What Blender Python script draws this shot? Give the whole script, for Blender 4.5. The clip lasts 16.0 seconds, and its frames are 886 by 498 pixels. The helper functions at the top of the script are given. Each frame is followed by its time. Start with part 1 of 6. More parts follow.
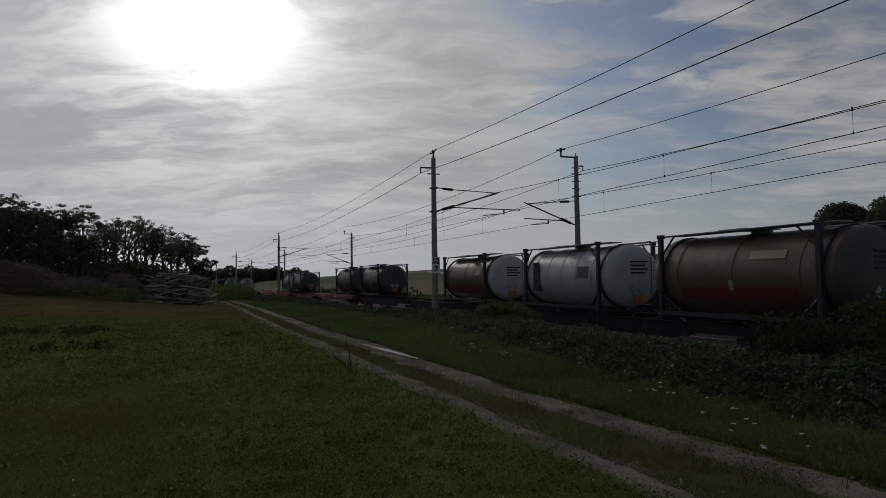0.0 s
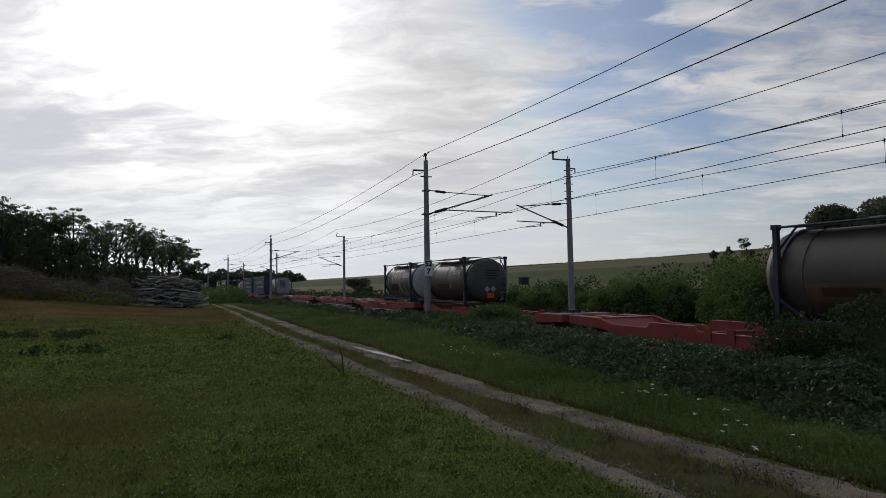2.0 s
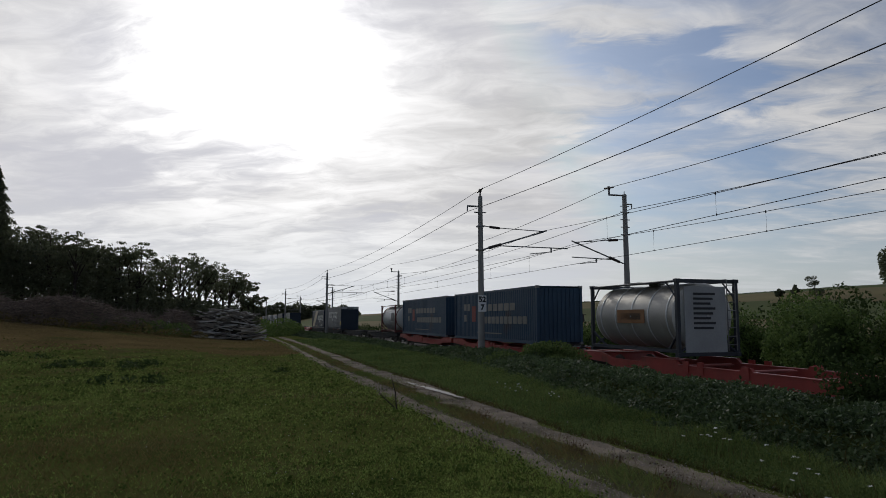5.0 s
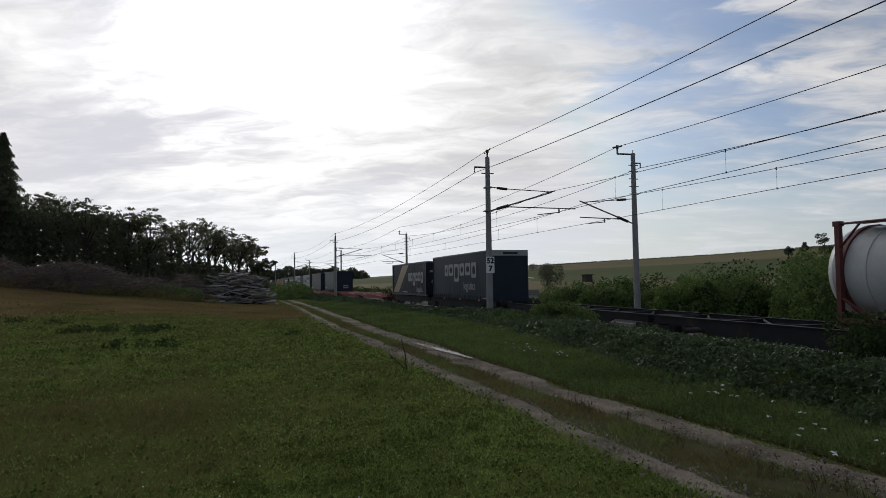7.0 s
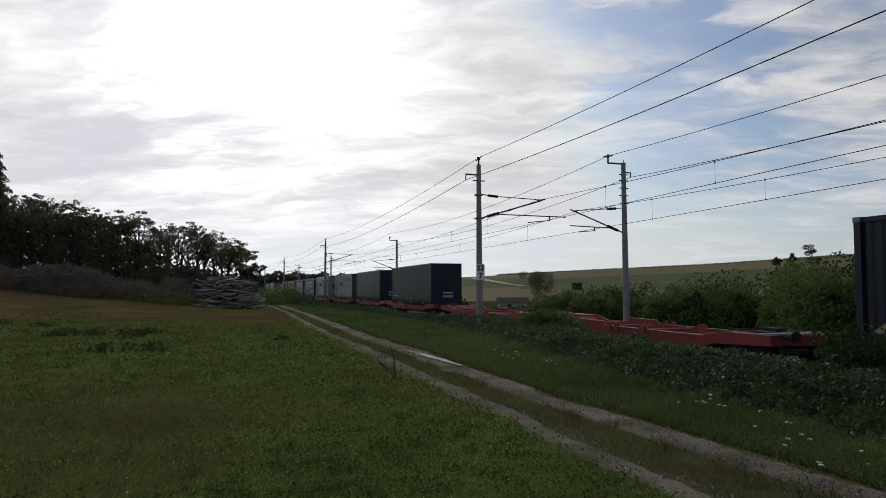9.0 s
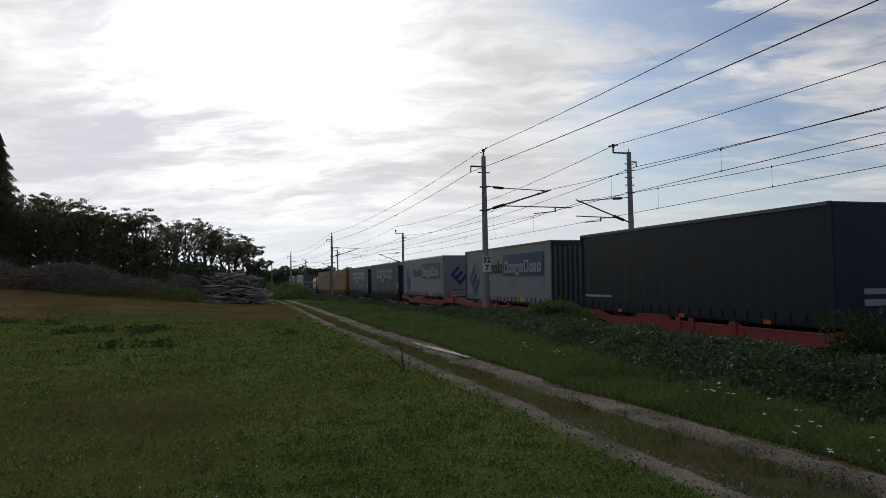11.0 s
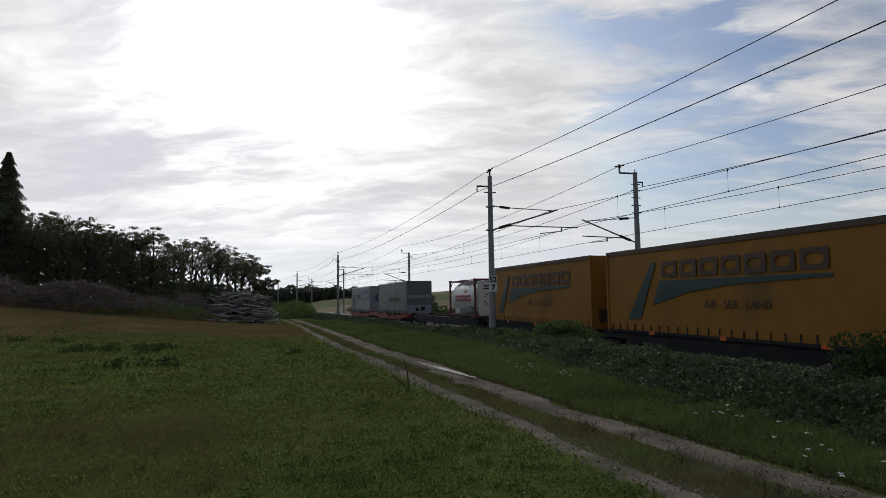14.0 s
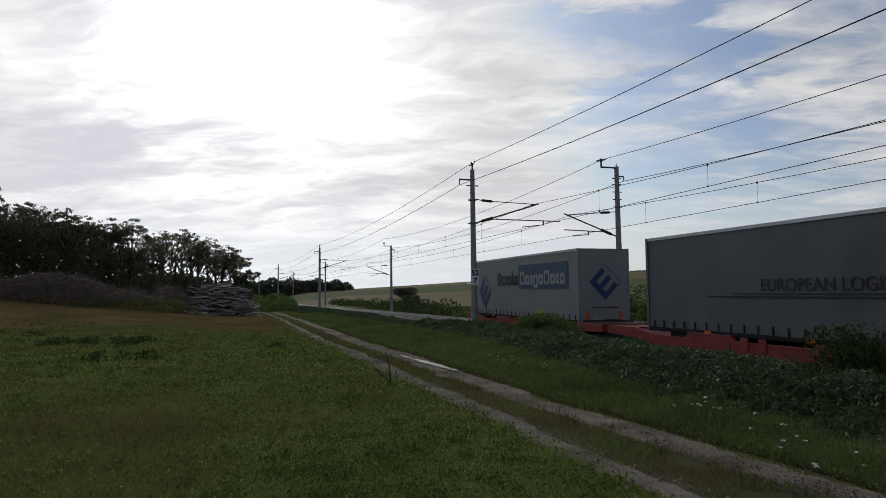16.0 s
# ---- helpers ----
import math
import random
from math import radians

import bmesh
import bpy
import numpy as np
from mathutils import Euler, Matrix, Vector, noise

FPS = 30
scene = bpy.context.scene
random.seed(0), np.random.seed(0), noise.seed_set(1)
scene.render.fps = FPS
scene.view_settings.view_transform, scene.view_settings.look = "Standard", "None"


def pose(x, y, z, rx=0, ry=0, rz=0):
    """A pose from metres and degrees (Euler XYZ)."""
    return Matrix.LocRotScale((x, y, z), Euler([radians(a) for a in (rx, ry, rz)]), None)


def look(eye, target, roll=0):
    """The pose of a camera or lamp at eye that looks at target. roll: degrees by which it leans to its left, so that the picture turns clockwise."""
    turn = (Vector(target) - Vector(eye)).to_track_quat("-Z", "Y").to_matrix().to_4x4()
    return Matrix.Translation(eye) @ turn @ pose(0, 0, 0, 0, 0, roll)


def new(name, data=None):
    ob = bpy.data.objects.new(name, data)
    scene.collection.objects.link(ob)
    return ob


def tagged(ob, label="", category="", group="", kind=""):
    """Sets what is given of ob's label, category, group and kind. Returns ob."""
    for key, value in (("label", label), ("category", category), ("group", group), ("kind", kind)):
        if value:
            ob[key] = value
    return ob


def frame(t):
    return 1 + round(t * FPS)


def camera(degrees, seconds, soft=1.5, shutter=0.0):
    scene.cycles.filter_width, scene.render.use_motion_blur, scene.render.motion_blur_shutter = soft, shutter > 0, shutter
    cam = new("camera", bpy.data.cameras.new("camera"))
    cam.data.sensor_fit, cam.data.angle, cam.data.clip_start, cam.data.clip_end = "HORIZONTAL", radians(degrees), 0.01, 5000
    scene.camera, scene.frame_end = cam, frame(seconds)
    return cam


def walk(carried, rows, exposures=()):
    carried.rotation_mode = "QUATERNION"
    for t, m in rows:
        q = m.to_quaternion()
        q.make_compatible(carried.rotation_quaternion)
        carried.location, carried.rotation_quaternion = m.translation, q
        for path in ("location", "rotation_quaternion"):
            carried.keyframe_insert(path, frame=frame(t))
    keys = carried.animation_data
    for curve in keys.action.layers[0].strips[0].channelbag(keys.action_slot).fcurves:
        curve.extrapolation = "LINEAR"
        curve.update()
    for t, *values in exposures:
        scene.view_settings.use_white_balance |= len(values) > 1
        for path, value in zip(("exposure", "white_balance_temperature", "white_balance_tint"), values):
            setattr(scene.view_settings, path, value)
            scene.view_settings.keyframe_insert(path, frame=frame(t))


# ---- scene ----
# ---- camera and its way ----
EYE = 1.6
TURNS = (  # seconds, yaw, pitch, roll
    (0.0, -22.94, 3.23, -0.78), (0.5, -23.26, 2.95, -0.86), (1.0, -23.29, 3.58, -0.84), (1.5, -23.84, 3.62, -0.73),
    (2.0, -23.58, 3.44, -0.92), (2.5, -23.37, 4.35, -0.63), (3.0, -21.65, 4.5, -1.37), (3.5, -21.21, 6.17, -2.75),
    (4.0, -21.29, 6.99, -1.45), (4.5, -19.67, 7.68, -0.53), (5.0, -18.97, 6.53, -0.15), (5.2, -18.46, 6.3, -0.15),
    (7.3, -18.56, 3.09, -1.08), (7.5, -18.91, 3.4, -1.1), (8.0, -18.04, 3.6, -0.61), (8.5, -18.86, 4.02, -0.75),
    (9.0, -19.11, 3.84, -0.18), (9.2, -18.67, 2.89, -0.87), (11.5, -18.59, 3.47, -1.08), (12.0, -18.83, 3.82, -0.91),
    (12.5, -18.56, 3.95, -0.99), (13.0, -18.52, 3.42, -0.98), (13.5, -18.19, 4.72, -0.95), (14.0, -18.08, 4.89, -0.81),
    (14.5, -18.59, 4.82, -0.69), (15.0, -18.98, 4.56, -0.23), (15.5, -19.26, 4.07, -0.62), (16.0, -19.6, 4.28, -0.7))
EXPOSURES = ((0.0, -0.93), (1.0, -0.96), (1.5, -0.62), (2.0, -0.12), (3.0, 0.0), (3.5, -0.2), (4.0, -0.27), (4.5, -0.28), (5.0, -0.2), (7.5, 0.02), (16.0, 0.0))
cam = camera(67.0, 16.0, soft=0.6)
walk(cam, [(t, pose(0, 0, EYE, 90 + p, 0, y) @ pose(0, 0, 0, 0, 0, r)) for t, y, p, r in TURNS], EXPOSURES)

# ---- sky and sun ----
SUN_AZ, SUN_EL = radians(3.6), radians(22.5)  # azimuth from +y towards +x
SUN_DIR = Vector((math.sin(SUN_AZ) * math.cos(SUN_EL), math.cos(SUN_AZ) * math.cos(SUN_EL), math.sin(SUN_EL)))


def make_world():
    world = bpy.data.worlds.new("sky")
    scene.world = world
    world.use_nodes = True
    nt = world.node_tree
    nt.nodes.clear()

    def math_node(op, a, b=None, clamp=False):
        m = nt.nodes.new("ShaderNodeMath")
        m.operation, m.use_clamp = op, clamp
        for i, v in enumerate((a, b)):
            if v is None:
                continue
            if isinstance(v, (int, float)):
                m.inputs[i].default_value = v
            else:
                nt.links.new(v, m.inputs[i])
        return m.outputs[0]

    def ramp(x, lo, hi):
        m = nt.nodes.new("ShaderNodeMapRange")
        m.interpolation_type = "SMOOTHSTEP"
        nt.links.new(x, m.inputs["Value"])
        m.inputs["From Min"].default_value, m.inputs["From Max"].default_value = lo, hi
        return m.outputs[0]

    def mix(f, a, b):
        m = nt.nodes.new("ShaderNodeMix")
        m.data_type = "RGBA"
        for sock, v in ((m.inputs["Factor"], f), (m.inputs["A"], a), (m.inputs["B"], b)):
            if isinstance(v, (tuple, float, int)):
                sock.default_value = v
            else:
                nt.links.new(v, sock)
        return m.outputs["Result"]

    coord = nt.nodes.new("ShaderNodeTexCoord")
    sky = nt.nodes.new("ShaderNodeTexSky")
    sky.sky_type, sky.sun_disc = "NISHITA", False
    sky.sun_elevation, sky.sun_rotation = SUN_EL, SUN_AZ
    sky.air_density, sky.dust_density, sky.ozone_density = 1.0, 2.0, 1.5
    # clouds lie in a flat layer: direction over height
    sep = nt.nodes.new("ShaderNodeSeparateXYZ")
    nt.links.new(coord.outputs["Generated"], sep.inputs[0])
    up = math_node("MAXIMUM", sep.outputs["Z"], 0.0)
    low = math_node("ADD", up, 0.15)
    comb = nt.nodes.new("ShaderNodeCombineXYZ")
    nt.links.new(math_node("DIVIDE", sep.outputs["X"], low), comb.inputs[0])
    nt.links.new(math_node("DIVIDE", sep.outputs["Y"], low), comb.inputs[1])

    def cloud(scale, detail, stretch, turn, shift, warp=None, rough=0.55):
        turned = nt.nodes.new("ShaderNodeMapping")
        turned.inputs["Rotation"].default_value = (0, 0, radians(turn))
        nt.links.new(comb.outputs[0], turned.inputs["Vector"])
        m = nt.nodes.new("ShaderNodeMapping")
        m.inputs["Scale"].default_value = stretch
        m.inputs["Location"].default_value = shift
        nt.links.new(turned.outputs[0], m.inputs["Vector"])
        place = m.outputs[0]
        if warp:  # the wind folds the layer
            bend = nt.nodes.new("ShaderNodeVectorMath")
            bend.operation = "MULTIPLY_ADD"
            nt.links.new(warp[0], bend.inputs[0])
            bend.inputs[1].default_value = (warp[1], warp[1], 0)
            nt.links.new(place, bend.inputs[2])
            place = bend.outputs[0]
        t = nt.nodes.new("ShaderNodeTexNoise")
        nt.links.new(place, t.inputs["Vector"])
        t.inputs["Scale"].default_value, t.inputs["Detail"].default_value = scale, detail
        t.inputs["Roughness"].default_value = rough
        return t.outputs

    folds = cloud(1.1, 3, (0.7, 1.2, 1), 28, (1.4, 7.1, 0))["Color"]
    ripples = cloud(3.2, 2, (0.8, 1.2, 1), 18, (4.4, 2.1, 0))["Color"]
    big = cloud(1.15, 9, (0.75, 1.15, 1), 26, (3.1, 1.7, 0), (folds, 0.9), 0.57)["Fac"]
    fine = cloud(2.7, 8, (0.7, 1.2, 1), 20, (7.0, 2.0, 0), (ripples, 0.3), 0.6)["Fac"]
    wisp = cloud(5.5, 6, (0.6, 1.4, 1), 32, (2.0, 9.0, 0), (ripples, 0.4), 0.62)["Fac"]
    # banks and gaps of the cloud layer: azimuth, height, half sizes in degrees, tilt, amount
    az = math_node("MULTIPLY", math_node("ARCTAN2", sep.outputs["X"], sep.outputs["Y"]), 57.2958)
    el = math_node("MULTIPLY", math_node("ARCSINE", sep.outputs["Z"]), 57.2958)
    az = math_node("ADD", az, math_node("MULTIPLY", math_node("SUBTRACT", fine, 0.5), 16.0))
    el = math_node("ADD", el, math_node("MULTIPLY", math_node("SUBTRACT", wisp, 0.5), 7.0))
    bank = None
    for a0, e0, wa, we, tilt, amount in ((12, 13, 17, 8.5, 0, 0.24), (51, 19, 8, 7, 25, 0.17), (27, 19, 9, 3.5, 10, 0.14), (27, 9.5, 7, 2.0, 4, 0.10),
                                         (34, 24.6, 9, 1.3, -4, 0.22), (40, 17.8, 6, 1.0, -4, 0.12), (34, 21.8, 5.5, 1.4, -8, -0.30), (42.5, 20, 1.9, 4.0, 25, -0.26), (32, 15.2, 8, 1.5, 14, -0.24), (42, 13.2, 11, 3.2, 8, -0.17),
                                         (44, 6.5, 15, 2.6, 0, -0.10), (-9, 19.5, 3.5, 4, 0, -0.16), (-10, 12, 7, 3.5, 0, -0.12), (12.5, 8.2, 4, 1.6, 0, -0.12), (45, 30, 14, 5, 10, -0.12)):
        c, d = math.cos(radians(tilt)), math.sin(radians(tilt))
        du, dv = math_node("SUBTRACT", az, a0), math_node("SUBTRACT", el, e0)
        p = math_node("ADD", math_node("MULTIPLY", du, c / wa), math_node("MULTIPLY", dv, d / wa))
        q = math_node("ADD", math_node("MULTIPLY", du, -d / we), math_node("MULTIPLY", dv, c / we))
        g = math_node("EXPONENT", math_node("MULTIPLY", math_node("ADD", math_node("MULTIPLY", p, p), math_node("MULTIPLY", q, q)), -1.0))
        g = math_node("MULTIPLY", g, amount)
        bank = g if bank is None else math_node("ADD", bank, g)
    amount = math_node("ADD", math_node("MULTIPLY", big, 0.95), math_node("ADD", math_node("MULTIPLY", fine, 0.55), math_node("MULTIPLY", wisp, 0.30)))
    cover = ramp(math_node("ADD", amount, bank), 0.72, 1.12)
    grain = ramp(math_node("ADD", math_node("MULTIPLY", big, 0.35), math_node("ADD", math_node("MULTIPLY", fine, 0.75), math_node("MULTIPLY", wisp, 0.35))), 0.52, 0.92)
    # angle from the sun
    dot = nt.nodes.new("ShaderNodeVectorMath")
    dot.operation = "DOT_PRODUCT"
    nt.links.new(coord.outputs["Generated"], dot.inputs[0])
    dot.inputs[1].default_value = SUN_DIR
    near = math_node("MAXIMUM", dot.outputs["Value"], 0.0)
    scaled = nt.nodes.new("ShaderNodeMix")
    scaled.data_type, scaled.blend_type = "RGBA", "MULTIPLY"
    scaled.inputs["Factor"].default_value = 1.0
    nt.links.new(sky.outputs["Color"], scaled.inputs["A"])
    scaled.inputs["B"].default_value = (0.053, 0.065, 0.083, 1)
    clear = nt.nodes.new("ShaderNodeMix")  # the veil keeps the open sky near the sun from glaring
    clear.data_type, clear.blend_type = "RGBA", "DARKEN"
    clear.inputs["Factor"].default_value = 1.0
    nt.links.new(scaled.outputs["Result"], clear.inputs["A"])
    clear.inputs["B"].default_value = (0.66, 0.665, 0.73, 1)
    forward = ramp(dot.outputs["Value"], -0.25, 0.75)
    # light scattered by the thin cloud round the sun
    ring = math_node("ADD", math_node("MULTIPLY", math_node("POWER", near, 13.0), 0.46), math_node("MULTIPLY", math_node("POWER", near, 120.0), 1.35))
    lit = math_node("ADD", ring, math_node("ADD", math_node("MULTIPLY", forward, 0.38), 0.20))
    cloud_lit = math_node("MULTIPLY", lit, math_node("ADD", math_node("MULTIPLY", grain, 0.50), 0.77))
    cloud_col = nt.nodes.new("ShaderNodeCombineColor")
    nt.links.new(math_node("MULTIPLY", cloud_lit, 1.01), cloud_col.inputs[0])
    nt.links.new(math_node("MULTIPLY", cloud_lit, 1.0), cloud_col.inputs[1])
    nt.links.new(math_node("MULTIPLY", cloud_lit, 1.0), cloud_col.inputs[2])
    body = mix(math_node("ADD", math_node("MULTIPLY", cover, 0.84), 0.11), clear.outputs["Result"], cloud_col.outputs[0])
    # pale haze near the horizon
    haze = math_node("SUBTRACT", 1.0, ramp(up, 0.0, 0.2))
    hazy = math_node("MULTIPLY", math_node("POWER", near, 7.0), 0.44)
    haze_col = nt.nodes.new("ShaderNodeCombineColor")
    for k, v in enumerate((0.56, 0.605, 0.645)):
        nt.links.new(math_node("ADD", hazy, v), haze_col.inputs[k])
    body = mix(math_node("MULTIPLY", haze, 0.72), body, haze_col.outputs[0])
    plus = nt.nodes.new("ShaderNodeMix")
    plus.data_type, plus.blend_type = "RGBA", "ADD"
    plus.inputs["Factor"].default_value = 1.0
    nt.links.new(body, plus.inputs["A"])
    core = math_node("MULTIPLY", math_node("POWER", near, 420.0), 2.6)
    g = nt.nodes.new("ShaderNodeCombineColor")
    for k, v in enumerate((1.0, 0.97, 0.91)):
        nt.links.new(math_node("MULTIPLY", core, v), g.inputs[k])
    nt.links.new(g.outputs[0], plus.inputs["B"])
    bg = nt.nodes.new("ShaderNodeBackground")
    bg.inputs["Strength"].default_value = 1.0
    nt.links.new(plus.outputs["Result"], bg.inputs["Color"])
    out = nt.nodes.new("ShaderNodeOutputWorld")
    nt.links.new(bg.outputs[0], out.inputs["Surface"])


make_world()
sun = bpy.data.lights.new("sun", "SUN")
sun.energy, sun.angle, sun.color = 0.45, radians(8), (1.0, 0.94, 0.84)
new("sun", sun).matrix_world = look((0, 0, 60), Vector((0, 0, 60)) - SUN_DIR)


# ---- materials ----
def material(name, color, rough=0.7, metal=0.0, vary=0.25, scale=3.0, fine=40.0, bump=0.15, second=None, spots=0.0, spec=0.4, rnd=0.0, per_object=False):
    """Two scales of variation; second: a stain colour; rnd: variation from piece to piece."""
    m = bpy.data.materials.new(name)
    m.use_nodes = True
    nt = m.node_tree
    b = nt.nodes["Principled BSDF"]
    b.inputs["Roughness"].default_value, b.inputs["Metallic"].default_value = rough, metal
    b.inputs["Specular IOR Level"].default_value = spec
    co = nt.nodes.new("ShaderNodeTexCoord")
    n1, n2 = nt.nodes.new("ShaderNodeTexNoise"), nt.nodes.new("ShaderNodeTexNoise")
    for nn, s, d in ((n1, scale, 5), (n2, fine, 3)):
        nn.inputs["Scale"].default_value, nn.inputs["Detail"].default_value = s, d
        nt.links.new(co.outputs["Object"], nn.inputs["Vector"])
    add = nt.nodes.new("ShaderNodeMath")
    add.operation = "MULTIPLY_ADD"
    nt.links.new(n2.outputs["Fac"], add.inputs[0])
    add.inputs[1].default_value = 0.5
    nt.links.new(n1.outputs["Fac"], add.inputs[2])
    rng = nt.nodes.new("ShaderNodeMapRange")
    rng.inputs["From Min"].default_value, rng.inputs["From Max"].default_value = 0.4, 1.1
    rng.inputs["To Min"].default_value, rng.inputs["To Max"].default_value = 1 - vary, 1 + vary
    nt.links.new(add.outputs[0], rng.inputs["Value"])
    mul = nt.nodes.new("ShaderNodeVectorMath")
    mul.operation = "SCALE"
    mul.inputs[0].default_value = color
    fac = rng.outputs[0]
    if rnd:
        info = nt.nodes.new("ShaderNodeObjectInfo" if per_object else "ShaderNodeNewGeometry")
        r2 = nt.nodes.new("ShaderNodeMapRange")
        r2.inputs["To Min"].default_value, r2.inputs["To Max"].default_value = 1 - rnd, 1 + rnd
        nt.links.new(info.outputs["Random" if per_object else "Random Per Island"], r2.inputs["Value"])
        mm = nt.nodes.new("ShaderNodeMath")
        mm.operation = "MULTIPLY"
        nt.links.new(fac, mm.inputs[0])
        nt.links.new(r2.outputs[0], mm.inputs[1])
        fac = mm.outputs[0]
    nt.links.new(fac, mul.inputs["Scale"])
    col = mul.outputs[0]
    if second:
        n3 = nt.nodes.new("ShaderNodeTexNoise")
        n3.inputs["Scale"].default_value, n3.inputs["Detail"].default_value = scale * 0.6, 6
        nt.links.new(co.outputs["Object"], n3.inputs["Vector"])
        r = nt.nodes.new("ShaderNodeMapRange")
        r.inputs["From Min"].default_value, r.inputs["From Max"].default_value = 0.62 - spots, 0.78 - spots
        nt.links.new(n3.outputs["Fac"], r.inputs["Value"])
        mx = nt.nodes.new("ShaderNodeMix")
        mx.data_type = "RGBA"
        nt.links.new(r.outputs[0], mx.inputs["Factor"])
        nt.links.new(col, mx.inputs["A"])
        mx.inputs["B"].default_value = (*second, 1)
        col = mx.outputs["Result"]
    nt.links.new(col, b.inputs["Base Color"])
    if bump:
        bp = nt.nodes.new("ShaderNodeBump")
        bp.inputs["Strength"].default_value, bp.inputs["Distance"].default_value = bump, 0.02
        nt.links.new(add.outputs[0], bp.inputs["Height"])
        nt.links.new(bp.outputs[0], b.inputs["Normal"])
    return m


def leafy(name, color, tip, rough=0.5, through_light=0.35, spec=0.2):
    """Leaf material: varies from leaf to leaf, lets some light through."""
    m = bpy.data.materials.new(name)
    m.use_nodes = True
    nt = m.node_tree
    nt.nodes.clear()
    out = nt.nodes.new("ShaderNodeOutputMaterial")
    b = nt.nodes.new("ShaderNodeBsdfPrincipled")
    b.inputs["Roughness"].default_value = rough
    b.inputs["Specular IOR Level"].default_value = spec
    tr = nt.nodes.new("ShaderNodeBsdfTranslucent")
    mixs = nt.nodes.new("ShaderNodeMixShader")
    mixs.inputs[0].default_value = through_light
    geo = nt.nodes.new("ShaderNodeNewGeometry")
    co = nt.nodes.new("ShaderNodeTexCoord")
    no = nt.nodes.new("ShaderNodeTexNoise")
    no.inputs["Scale"].default_value = 0.35
    nt.links.new(co.outputs["Object"], no.inputs["Vector"])
    ad = nt.nodes.new("ShaderNodeMath")
    ad.operation = "MULTIPLY_ADD"
    nt.links.new(geo.outputs["Random Per Island"], ad.inputs[0])
    ad.inputs[1].default_value = 0.6
    nt.links.new(no.outputs["Fac"], ad.inputs[2])
    rm = nt.nodes.new("ShaderNodeMapRange")
    rm.inputs["From Min"].default_value, rm.inputs["From Max"].default_value = 0.35, 1.1
    nt.links.new(ad.outputs[0], rm.inputs["Value"])
    mx = nt.nodes.new("ShaderNodeMix")
    mx.data_type = "RGBA"
    nt.links.new(rm.outputs[0], mx.inputs["Factor"])
    mx.inputs["A"].default_value, mx.inputs["B"].default_value = (*color, 1), (*tip, 1)
    for s in (b.inputs["Base Color"], tr.inputs["Color"]):
        nt.links.new(mx.outputs["Result"], s)
    nt.links.new(b.outputs[0], mixs.inputs[1])
    nt.links.new(tr.outputs[0], mixs.inputs[2])
    nt.links.new(mixs.outputs[0], out.inputs["Surface"])
    return m


M = {
    "grass": material("grass_soil", (0.092, 0.108, 0.030), 0.95, vary=0.5, scale=0.6, fine=7, bump=0.5, second=(0.10, 0.085, 0.04), spots=0.08, spec=0.0),
    "dry": material("dry_meadow", (0.135, 0.098, 0.045), 0.95, vary=0.45, scale=0.3, fine=5, bump=0.4, second=(0.06, 0.075, 0.024), spots=0.08, spec=0.0),
    "dirt": material("dirt_track", (0.245, 0.202, 0.155), 0.95, vary=0.6, scale=1.3, fine=34, bump=0.9, second=(0.10, 0.085, 0.06), spots=0.14, spec=0.03),
    "crown": material("brown_crown_soil", (0.088, 0.083, 0.044), 0.95, vary=0.5, scale=1.2, fine=14, bump=0.6, second=(0.06, 0.066, 0.026), spots=0.1, spec=0.0),
    "field_a": material("field_green", (0.085, 0.105, 0.03), 0.95, vary=0.25, scale=0.02, fine=0.4, bump=0, spec=0.1),
    "field_b": material("field_stubble", (0.17, 0.14, 0.06), 0.95, vary=0.25, scale=0.02, fine=0.4, bump=0, spec=0.1),
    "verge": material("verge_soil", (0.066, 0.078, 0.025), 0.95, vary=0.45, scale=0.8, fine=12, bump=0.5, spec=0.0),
    "ballast": material("ballast_stone", (0.12, 0.105, 0.09), 0.95, vary=0.5, scale=3, fine=22, bump=1.0, spec=0.05),
    "rail": material("rail_steel", (0.42, 0.40, 0.38), 0.28, 0.9, vary=0.1, bump=0.05),
    "sleeper": material("concrete_sleeper", (0.3, 0.28, 0.26), 0.9, vary=0.2),
    "concrete": material("mast_concrete", (0.30, 0.29, 0.275), 0.85, vary=0.18, scale=1.5, fine=50, bump=0.2, second=(0.2, 0.19, 0.18), spots=0.02),
    "steel": material("galvanised_steel", (0.22, 0.22, 0.22), 0.5, 0.7, vary=0.2),
    "wire": material("copper_wire_dark", (0.035, 0.035, 0.035), 0.6, 0.3, vary=0.1, bump=0),
    "insul": material("brown_insulator", (0.05, 0.035, 0.03), 0.3, vary=0.1, bump=0),
    "white": material("white_enamel", (0.88, 0.88, 0.87), 0.4, vary=0.06, bump=0.02),
    "black": material("black_paint", (0.02, 0.02, 0.02), 0.5, vary=0.1, bump=0.02),
}


# ---- mesh helpers ----
def part(name, bm, mat, parent=None, label=""):
    """Links a bmesh as one mesh object, under its thing where given."""
    me = bpy.data.meshes.new(name)
    bm.to_mesh(me)
    bm.free()
    me.materials.append(mat)
    ob = new(name, me)
    if parent is not None:
        ob.parent = parent
    return tagged(ob, label)


def thing(name, label, category, group="", kind="", at=None):
    ob = new(name)
    ob.empty_display_size = 0.3
    if at is not None:
        ob.matrix_basis = at
    return tagged(ob, label, category, group, kind)


